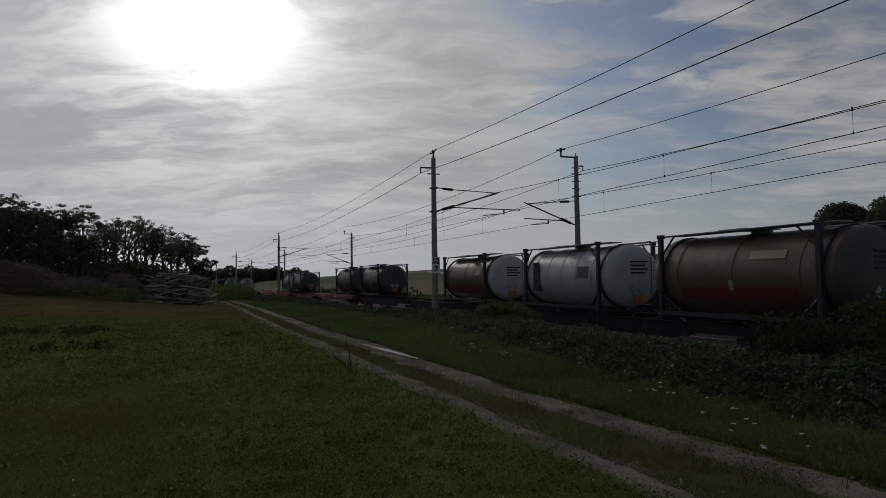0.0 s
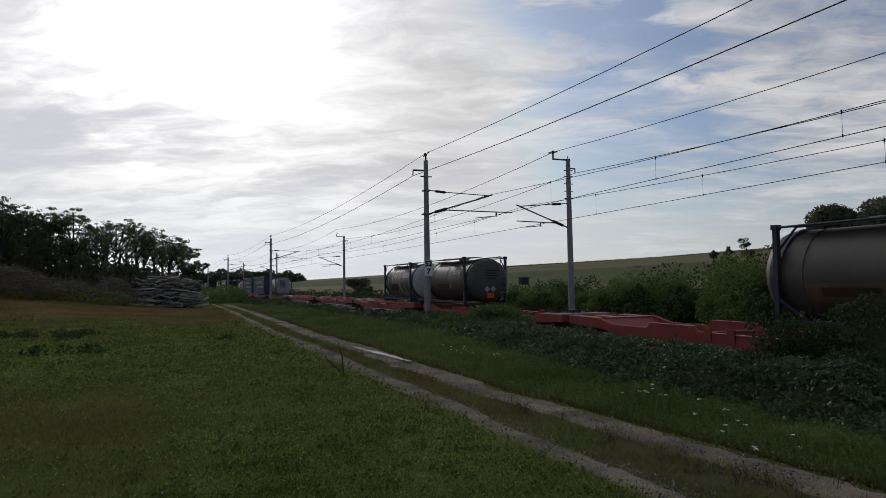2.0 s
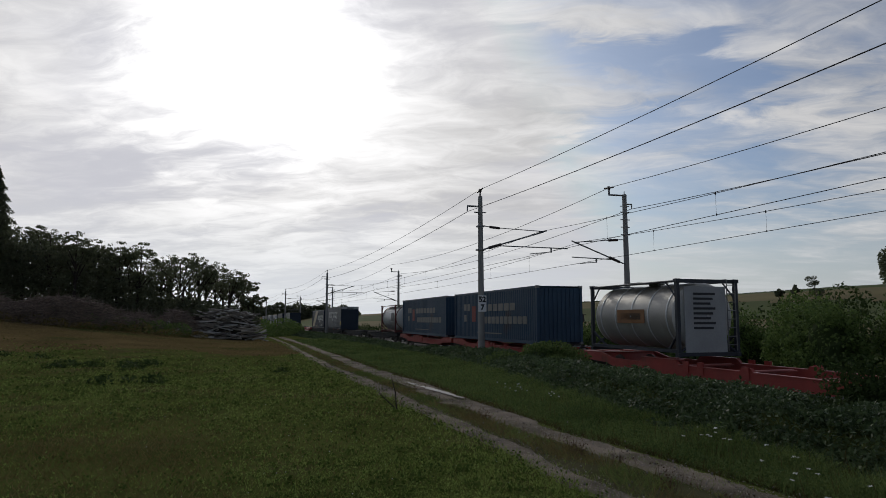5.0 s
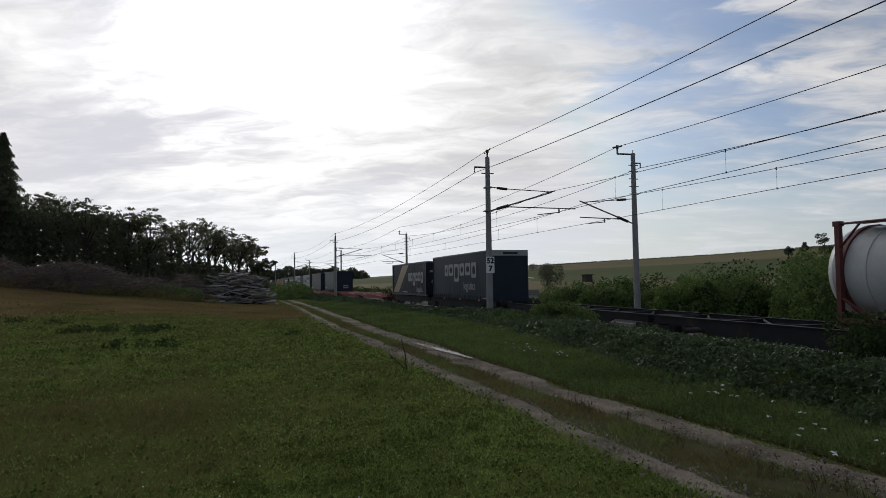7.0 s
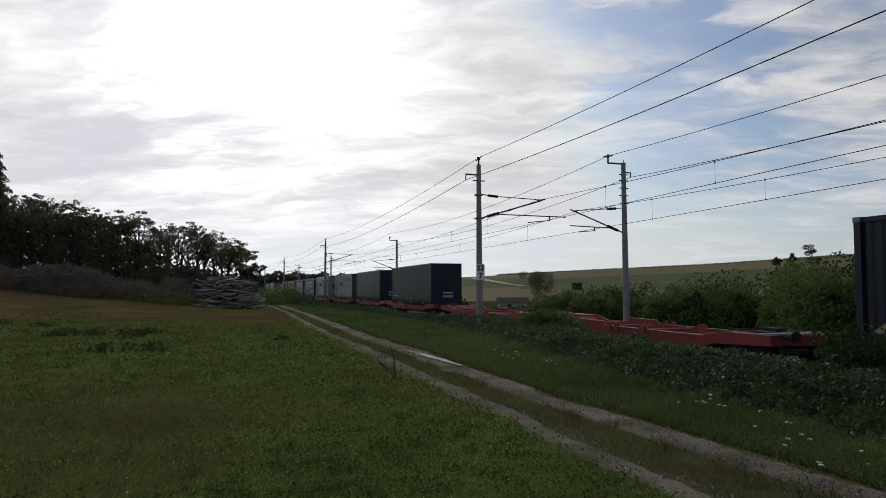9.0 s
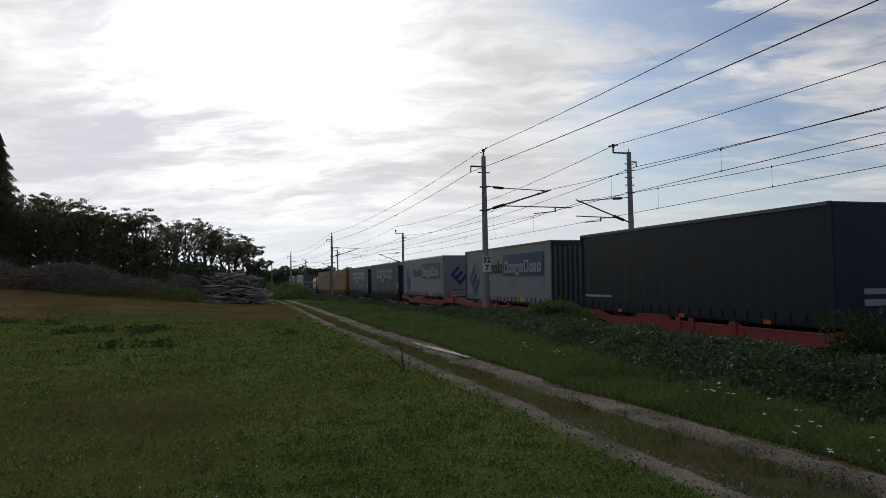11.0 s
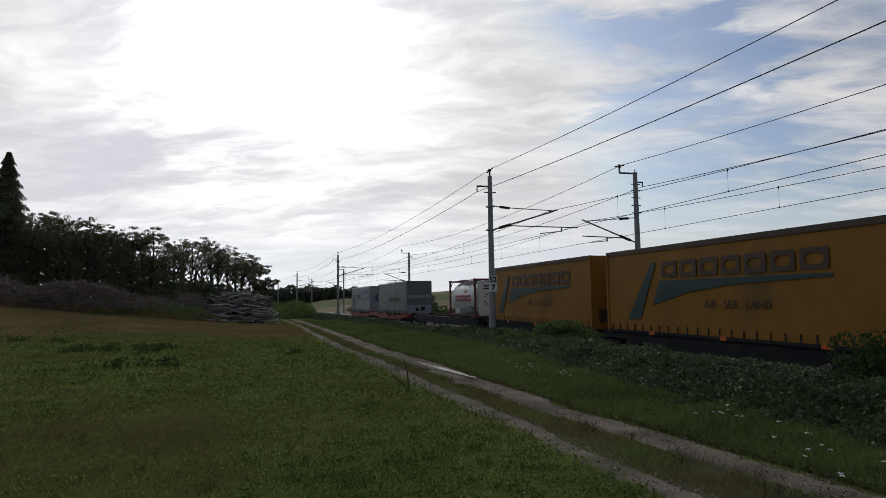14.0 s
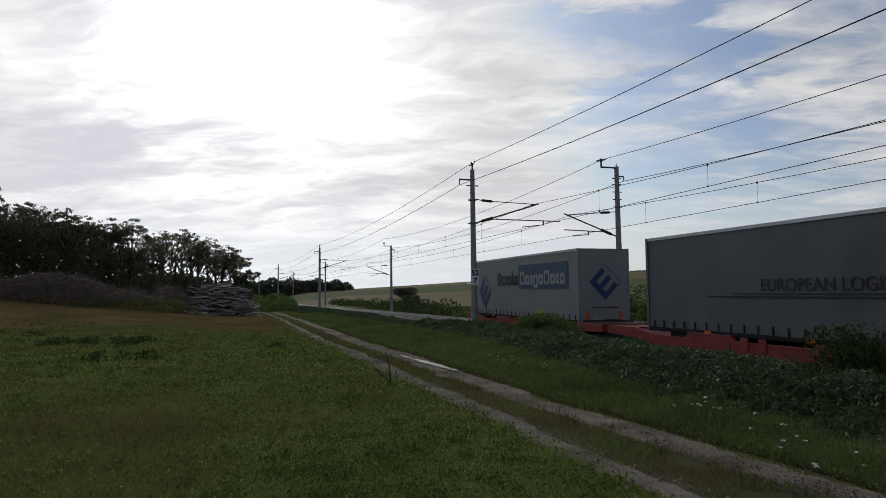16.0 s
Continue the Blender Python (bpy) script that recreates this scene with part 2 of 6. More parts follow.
def box(bm, x0, x1, y0, y1, z0, z1):
    v = [bm.verts.new((x, y, z)) for z in (z0, z1) for x, y in ((x0, y0), (x1, y0), (x1, y1), (x0, y1))]
    for f in ((3, 2, 1, 0), (4, 5, 6, 7), (0, 1, 5, 4), (1, 2, 6, 5), (2, 3, 7, 6), (3, 0, 4, 7)):
        bm.faces.new([v[i] for i in f])
    return v


def boxes(*rows):
    bm = bmesh.new()
    for r in rows:
        box(bm, *r)
    return bm


def rod(bm, a, b, r0, r1=None, sides=8):
    """A tapered round bar from a to b."""
    a, b = Vector(a), Vector(b)
    r1 = r0 if r1 is None else r1
    q = (b - a).to_track_quat("Z", "Y")
    rings = []
    for p, r in ((a, r0), (b, r1)):
        rings.append([bm.verts.new(p + q @ Vector((r * math.cos(k * math.tau / sides), r * math.sin(k * math.tau / sides), 0))) for k in range(sides)])
    for k in range(sides):
        bm.faces.new((rings[0][k], rings[0][(k + 1) % sides], rings[1][(k + 1) % sides], rings[1][k]))
    bm.faces.new(rings[0][::-1])
    bm.faces.new(rings[1])


def rods(*rows):
    bm = bmesh.new()
    for r in rows:
        rod(bm, *r)
    return bm


def slab(bm, outline, x0, x1):
    """A plate between x0 and x1 with an outline of (y, z)."""
    s = [[bm.verts.new((x, y, z)) for y, z in outline] for x in (x0, x1)]
    n = len(outline)
    for k in range(n):
        bm.faces.new((s[0][k], s[0][(k + 1) % n], s[1][(k + 1) % n], s[1][k]))
    bm.faces.new(s[0][::-1])
    bm.faces.new(s[1])
    bmesh.ops.recalc_face_normals(bm, faces=bm.faces[:])


def lathe(bm, profile, sides=28, axis="y"):
    """Turned body: rows of (position along the axis, radius)."""
    rings = []
    for p, r in profile:
        ring = []
        for k in range(sides):
            a = k * math.tau / sides
            ring.append(bm.verts.new((r * math.cos(a), p, r * math.sin(a)) if axis == "y" else (p, r * math.cos(a), r * math.sin(a))))
        rings.append(ring)
    for u, w in zip(rings, rings[1:]):
        for k in range(sides):
            bm.faces.new((u[k], w[k], w[(k + 1) % sides], u[(k + 1) % sides]))
    bm.faces.new(rings[0])
    bm.faces.new(rings[-1][::-1])
    bmesh.ops.recalc_face_normals(bm, faces=bm.faces[:])


def shade_smooth(ob, angle=35):
    for p in ob.data.polygons:
        p.use_smooth = True
    ob.data.set_sharp_from_angle(angle=radians(angle))
    return ob


def mesh_of(name, verts, faces, mats, index=None):
    me = bpy.data.meshes.new(name)
    me.from_pydata(verts, [], faces)
    for m in mats:
        me.materials.append(m)
    if index is not None:
        me.polygons.foreach_set("material_index", np.asarray(index, dtype=np.int32))
    me.update()
    return new(name, me)


def lettering(name, text, size, m, mat, parent, thick=0.004, bold=0.0):
    """Built-in font, laid as a thin mesh."""
    cu = bpy.data.curves.new(name, "FONT")
    cu.body, cu.size, cu.extrude, cu.offset, cu.align_x, cu.align_y = text, size, thick, bold, "CENTER", "CENTER"
    tmp = bpy.data.objects.new(name, cu)
    scene.collection.objects.link(tmp)
    bpy.context.view_layer.update()
    me = bpy.data.meshes.new_from_object(tmp.evaluated_get(bpy.context.evaluated_depsgraph_get()))
    bpy.data.objects.remove(tmp)
    me.materials.clear()
    me.materials.append(mat)
    ob = new(name, me)
    ob.matrix_basis = m
    if parent is not None:
        ob.parent = parent
    return ob


# ---- ground ----
def smooth(x, a, b):
    t = min(1.0, max(0.0, (x - a) / (b - a)))
    return t * t * (3 - 2 * t)


RUT_L = ((0, 3.50), (5, 3.55), (6.5, 3.64), (8.5, 3.80), (10, 3.80), (13, 3.88), (22, 4.35), (34, 4.7), (60, 6.0), (80, 7.0), (95, 7.6))
RUT_R = ((0, 4.80), (5, 4.84), (9, 4.80), (14, 4.98), (18, 5.18), (22, 5.42), (34, 5.95), (60, 7.3), (80, 8.4), (95, 9.1))


def along(rows, y):
    return float(np.interp(y, [r[0] for r in rows], [r[1] for r in rows]))


def track_x(y):
    """Centre of the train's track: straight past the viewer, then a wide bend."""
    if y < 38.7:
        return 15.54 + 0.045 * y
    if y < 99:
        return 15.54 + 0.045 * y - 3.72e-4 * (y - 38.7) ** 2
    return 18.642 + 0.003 * (y - 99)


def rail_z(y):
    return -0.80 + 0.0115 * min(max(y, -80), 50) + 0.0066 * min(max(y - 50, 0), 150) + 0.002 * max(0, y - 200)


def front_edge(y):
    """Where the brambles begin beside the verge."""
    return min(5.45 + 0.187 * max(y, 0), track_x(y) - 6.2)


def ground_z(x, y):
    r, az = math.hypot(x, y), math.degrees(math.atan2(x, y))
    z = 0.03 * noise.noise((x * 0.5, y * 0.5, 0)) + 0.05 * noise.noise((x * 0.13, y * 0.13, 3))
    # the meadow climbs away from the railway
    z += smooth(y, 22, 62) * (0.35 + 0.11 * max(0.0, 2 - x)) * (1 - 0.8 * smooth(x, 2, 8)) * (1 - smooth(y, 110, 220))
    # fall to the ditch beside the line, then the trackbed
    u = x - track_x(min(max(y, -80), 420))
    e = front_edge(y)
    z -= 0.7 * smooth(x, e, e + 4)
    bed = rail_z(y) - 0.95
    z = z + (bed - z) * smooth(u, -5.5, -2.5) * (1 - smooth(r, 300, 420))
    # far slope with fields
    el = float(np.interp(az, (-180, 2, 11, 23, 32, 41, 50, 62, 95, 180), (0.2, 0.5, 0.95, 1.55, 1.93, 2.26, 2.75, 3.1, 0.4, 0.2)))
    far = 1.6 + math.tan(radians(el)) * 520
    z += far * smooth(r, 150, 520) * smooth(x, 20, 60) if x > 20 else 0.0
    if x <= 20:
        z += (1.6 + math.tan(radians(0.45)) * 520) * smooth(r, 160, 520)
    return z


def build_ground():
    radii = [0.0]
    r = 0.6
    while r < 4600:
        radii.append(r)
        r *= 1.035 if r < 60 else (1.06 if r < 700 else 1.25)
    azs = [-180 + 6 * k for k in range(22)] + [-48 + 0.55 * k for k in range(220)] + [73 + 6 * k for k in range(18)]
    verts, faces, index = [], [], []
    for rr in radii:
        for a in azs:
            x, y = rr * math.sin(radians(a)), rr * math.cos(radians(a))
            verts.append((x, y, ground_z(x, y)))
    n = len(azs)
    for i in range(len(radii) - 1):
        for k in range(n):
            q = (i * n + k, i * n + (k + 1) % n, (i + 1) * n + (k + 1) % n, (i + 1) * n + k)
            cx = sum(verts[j][0] for j in q) / 4
            cy = sum(verts[j][1] for j in q) / 4
            rr, az = math.hypot(cx, cy), math.degrees(math.atan2(cx, cy))
            mi = 0
            if rr > 170:
                wob = 25 * noise.noise((az * 0.08, rr * 0.01, 5))
                band = (rr + wob + az * 2.0) % 210
                mi = 3 if band < 105 else 2
                if cx < 10:
                    mi = 0
            elif cx > front_edge(cy) - 0.3:
                mi = 4
            elif cy > 38 + 6 * noise.noise((cx * 0.2, cy * 0.1, 1)) and cx < 5:
                mi = 1
            faces.append(q[::-1])
            index.append(mi)
    ob = mesh_of("ground", verts, faces, [M["grass"], M["dry"], M["field_a"], M["field_b"], M["verge"]], index)
    for p in ob.data.polygons:
        p.use_smooth = True
    return tagged(ob, "mown green meadow with a rutted dirt track and far sloping fields", "ground", kind="structure")


build_ground()

# ---- railway ----
GAP = 4.3  # between the two tracks' centres


def build_track(off, label):
    bm = bmesh.new()
    for side in (-0.75, 0.75):
        for w, lo, hi in ((0.075, -0.17, -0.155), (0.012, -0.155, -0.04), (0.036, -0.04, 0.0)):
            rows = []
            for y in range(-80, 424, 4):
                cx, z = track_x(y) + off + side, rail_z(y)
                rows.append([bm.verts.new((cx + sx * w, y, z + h)) for sx, h in ((-1, lo), (-1, hi), (1, hi), (1, lo))])
            for a, b in zip(rows, rows[1:]):
                for k in range(4):
                    bm.faces.new((a[k], a[(k + 1) % 4], b[(k + 1) % 4], b[k]))
    return tagged(part("rails", bm, M["rail"]), label, "rails", kind="structure")


def build_bed():
    bm = bmesh.new()
    rows = []
    for y in range(-80, 424, 4):
        z, cx = rail_z(y) - 0.2, track_x(y)
        rows.append([bm.verts.new((cx + u, y, z + dz + 0.03 * noise.noise((u, y, 0)))) for u, dz in ((-3.2, -0.95), (-1.75, -0.03), (1.7, -0.03), (2.6, -0.03), (6.05, -0.03), (7.5, -0.95))])
    for a, b in zip(rows, rows[1:]):
        for k in range(5):
            bm.faces.new((a[k], a[k + 1], b[k + 1], b[k]))
    tagged(part("trackbed", bm, M["ballast"]), "grey-brown crushed stone bed under the two tracks", "ballast", kind="structure")
    bm = bmesh.new()
    for off in (0, GAP):
        y = -20.0
        while y < 160:
            z, cx = rail_z(y) - 0.17, track_x(y) + off
            box(bm, cx - 1.25, cx + 1.25, y - 0.13, y + 0.13, z - 0.2, z)
            y += 0.62
    tagged(part("sleepers", bm, M["sleeper"]), "concrete sleepers bedded in crushed stone under the rails", "sleepers", kind="stuff")


build_track(0, "worn steel rails of the track that carries the train")
build_track(GAP, "shiny steel rails of the empty second track")
build_bed()


def wire_line(name, points, r, label):
    """One continuous round wire."""
    bm = bmesh.new()
    rings = [[bm.verts.new((x + r * math.cos(k * 1.2566), y, z + r * math.sin(k * 1.2566))) for k in range(5)] for x, y, z in points]
    for a, b in zip(rings, rings[1:]):
        for k in range(5):
            bm.faces.new((a[k], a[(k + 1) % 5], b[(k + 1) % 5], b[k]))
    return tagged(part(name, bm, M["wire"]), label, "wire")


def sag_points(x0, x1, z0, z1, y0, y1, sag, steps=14):
    out = []
    for k in range(steps + 1):
        t = k / steps
        out.append((x0 + (x1 - x0) * t, y0 + (y1 - y0) * t, z0 + (z1 - z0) * t - sag * 4 * t * (1 - t)))
    return out


def near_mast(x, y, base, k, number):
    turn = math.degrees(math.atan(track_x(y + 1) - track_x(y)))
    m = thing("catenary_mast", "tapered grey concrete catenary mast with tubular bracket arm beside the track", "mast", "catenary masts", at=pose(x, y, 0, 0, 0, -turn))
    bm = bmesh.new()
    rod(bm, (0, 0, base), (0, 0, 8.90 + k), 0.21, 0.125, 12)
    shade_smooth(part("shaft", bm, M["concrete"], m))
    part("foundation", boxes((-0.4, 0.4, -0.4, 0.4, base - 0.5, base + 0.15)), M["concrete"], m)
    part("top_insulator", rods(((0, 0, 8.90 + k), (0, 0, 9.22 + k), 0.05), ((0, -0.45, 9.29 + k), (0, 0.45, 9.22 + k), 0.045), ((0, 0, 9.17 + k), (0, 0, 9.33 + k), 0.09)), M["insul"], m)
    part("side_bracket", rods(((-0.78, 0, 8.32 + k), (0.1, 0, 8.32 + k), 0.05), ((-0.76, 0, 8.32 + k), (-0.78, 0, 8.02 + k), 0.035), ((-0.36, 0, 7.98 + k), (0.36, 0, 7.98 + k), 0.035)), M["steel"], m)
    part("upper_tie", rods(((0.1, 0, 7.22 + k), (0.9, 0, 7.14 + k), 0.03), ((0.85, 0, 7.14 + k), (3.95, 0, 7.03 + k), 0.025), ((3.6, 0, 6.97 + k), (4.1, 0, 7.08 + k), 0.04)), M["steel"], m)
    part("tie_insulator", rods(((0.55, 0, 7.17 + k), (1.15, 0, 7.12 + k), 0.075)), M["insul"], m)
    part("bracket_tube", rods(((0.1, 0, 5.85 + k), (3.9, 0, 7.01 + k), 0.045)), M["steel"], m)
    part("tube_insulator", rods(((0.5, 0, 5.97 + k), (1.2, 0, 6.18 + k), 0.085)), M["insul"], m)
    part("registration_tube", rods(((1.1, 0, 6.11 + k), (5.4, 0, 6.07 + k), 0.032)), M["steel"], m)
    part("steady_arm", rods(((4.35, 0, 6.06 + k), (4.35, 0, 5.81 + k), 0.05), ((4.35, 0, 5.85 + k), (3.0, 0, 5.69 + k), 0.025)), M["steel"], m)
    part("clamp", boxes((-0.2, 0.2, -0.2, 0.2, 7.14 + k, 7.22 + k)), M["steel"], m)
    part("clamp", boxes((-0.23, 0.23, -0.23, 0.23, 5.81 + k, 5.88 + k)), M["steel"], m)
    if number:
        s = part("distance_sign", boxes((-0.235, 0.235, -0.26, -0.24, 2.36, 3.26)), M["white"], m, "white enamel distance sign")
        s.matrix_basis = pose(-0.02, 0, 0, 0, 0, 0)
        a = lettering("number", "52", 0.42, pose(0, -0.265, 3.03, 90, 0, 0), M["black"], s, bold=0.018)
        b = lettering("number", "7", 0.42, pose(0, -0.265, 2.59, 90, 0, 0), M["black"], s, bold=0.018)
    return m


def far_mast(x, y, base, k):
    turn = math.degrees(math.atan(track_x(y + 1) - track_x(y)))
    m = thing("catenary_mast", "tapered grey concrete catenary mast with bracket arm behind the train", "mast", "catenary masts", at=pose(x, y, 0, 0, 0, -turn))
    bm = bmesh.new()
    rod(bm, (0, 0, base), (0, 0, 9.78 + k), 0.22, 0.135, 12)
    shade_smooth(part("shaft", bm, M["concrete"], m))
    part("foundation", boxes((-0.4, 0.4, -0.4, 0.4, base - 0.5, base + 0.15)), M["concrete"], m)
    part("top_arm", rods(((0.15, 0, 9.71 + k), (-1.1, 0, 9.71 + k), 0.055), ((-1.08, 0, 9.69 + k), (-1.08, 0, 10.07 + k), 0.06), ((0, 0, 9.78 + k), (0, 0, 9.98 + k), 0.03)), M["steel"], m)
    part("top_insulator", rods(((-1.08, -0.5, 10.09 + k), (-1.08, 0.5, 10.21 + k), 0.055), ((-1.08, 0, 10.03 + k), (-1.08, 0, 10.24 + k), 0.09)), M["insul"], m)
    part("side_bracket", rods(((0, 0, 9.17 + k), (0.52, 0, 9.17 + k), 0.045), ((0.5, 0, 9.17 + k), (0.5, 0, 8.88 + k), 0.04)), M["steel"], m)
    for z in (9.03, 8.65, 8.17, 7.7, 7.22):
        part("step", rods(((-0.32, 0, z + k), (0.32, 0, z + k), 0.03)), M["steel"], m)
    part("upper_tie", rods(((-0.1, 0, 6.92 + k), (-3.6, 0, 6.63 + k), 0.027), ((-3.4, 0, 6.57 + k), (-3.75, 0, 6.72 + k), 0.04)), M["steel"], m)
    part("tie_insulator", rods(((-0.6, 0, 6.87 + k), (-1.2, 0, 6.83 + k), 0.08)), M["insul"], m)
    part("bracket_tube", rods(((-0.1, 0, 5.36 + k), (-3.6, 0, 6.66 + k), 0.045)), M["steel"], m)
    part("tube_insulator", rods(((-0.5, 0, 5.50 + k), (-1.2, 0, 5.77 + k), 0.09)), M["insul"], m)
    part("registration_tube", rods(((-1.0, 0, 5.64 + k), (-3.75, 0, 5.72 + k), 0.032)), M["steel"], m)
    part("steady_arm", rods(((-2.1, 0, 5.69 + k), (-2.1, 0, 5.41 + k), 0.05), ((-2.1, 0, 5.45 + k), (-3.2, 0, 5.34 + k), 0.025)), M["steel"], m)
    return m


NEAR_MASTS = ((12.0, -26.0), (14.21, 34.8), (15.75, 98.0), (15.9, 158.0), (16.2, 220.0))
FAR_MASTS = ((21.6, -25.0), (24.34, 35.6), (25.84, 95.4), (26.4, 156.0), (26.5, 217.0))


def rise(y):
    return 0.0065 * (min(max(y, -80), 200) - 35) + 0.002 * max(0, y - 200)


for x, y in NEAR_MASTS:
    near_mast(x, y, rail_z(y) - 1.2, rise(y), y == 34.8)
for x, y in FAR_MASTS:
    far_mast(x, y, rail_z(y) - 1.2, rise(y) - (0.6 if y == 95.4 else 0))


def hang(name, offset, z, places, sag, r, label):
    for (x0, y0), (x1, y1) in zip(places, places[1:]):
        wire_line(name, sag_points(x0 + offset, x1 + offset, z + rise(y0), z + rise(y1), y0, y1, sag), r, label)


def span_wires():
    hang("feeder_wire", 0, 9.31, NEAR_MASTS, 0.68, 0.014, "dark overhead feeder wire strung between mast tops")
    hang("return_wire", -0.74, 8.01, NEAR_MASTS, 0.68, 0.016, "dark return wire hung on side brackets")
    hang("feeder_wire", -1.03, 10.17, FAR_MASTS, 0.88, 0.018, "dark overhead feeder wire strung between mast tops")
    hang("return_wire", 0.48, 8.88, FAR_MASTS, 0.85, 0.018, "dark return wire hung on side brackets")
    for places, offset, zm, zc in ((NEAR_MASTS, 3.65, 7.02, 5.72), (FAR_MASTS, -3.2, 6.65, 5.36)):
        hang("messenger_wire", offset, zm, places, 0.7, 0.013, "thin dark messenger wire above the contact wire")
        hang("contact_wire", offset, zc, places, 0.03, 0.013, "thin dark contact wire over the track")
        for (x0, y0), (x1, y1) in zip(places, places[1:]):
            for n in range(1, 8):
                t = n / 8
                bow = 4 * t * (1 - t)
                x, y = x0 + (x1 - x0) * t + offset, y0 + (y1 - y0) * t
                h = rise(y0) + (rise(y1) - rise(y0)) * t
                zt, zb = zm + h - 0.7 * bow, zc + h - 0.03 * bow
                bm = rods(((x, y, zb), (x, y, zt), 0.006, 0.006, 4), ((x, y, zt - 0.06), (x, y, zt + 0.05), 0.025, 0.025, 5), ((x, y, zb - 0.03), (x, y, zb + 0.05), 0.02, 0.02, 5))
                tagged(part("dropper", bm, M["wire"]), "thin dropper wire between messenger and contact wire", "wire", "droppers")


span_wires()


# ---- train ----
SPEED = 28.19
LEAD = 0.3  # metres by which the train is ahead of its listed places
MOVING = []  # thing, place of its wagon's front along the line at the start, wagon's length, distance from that front

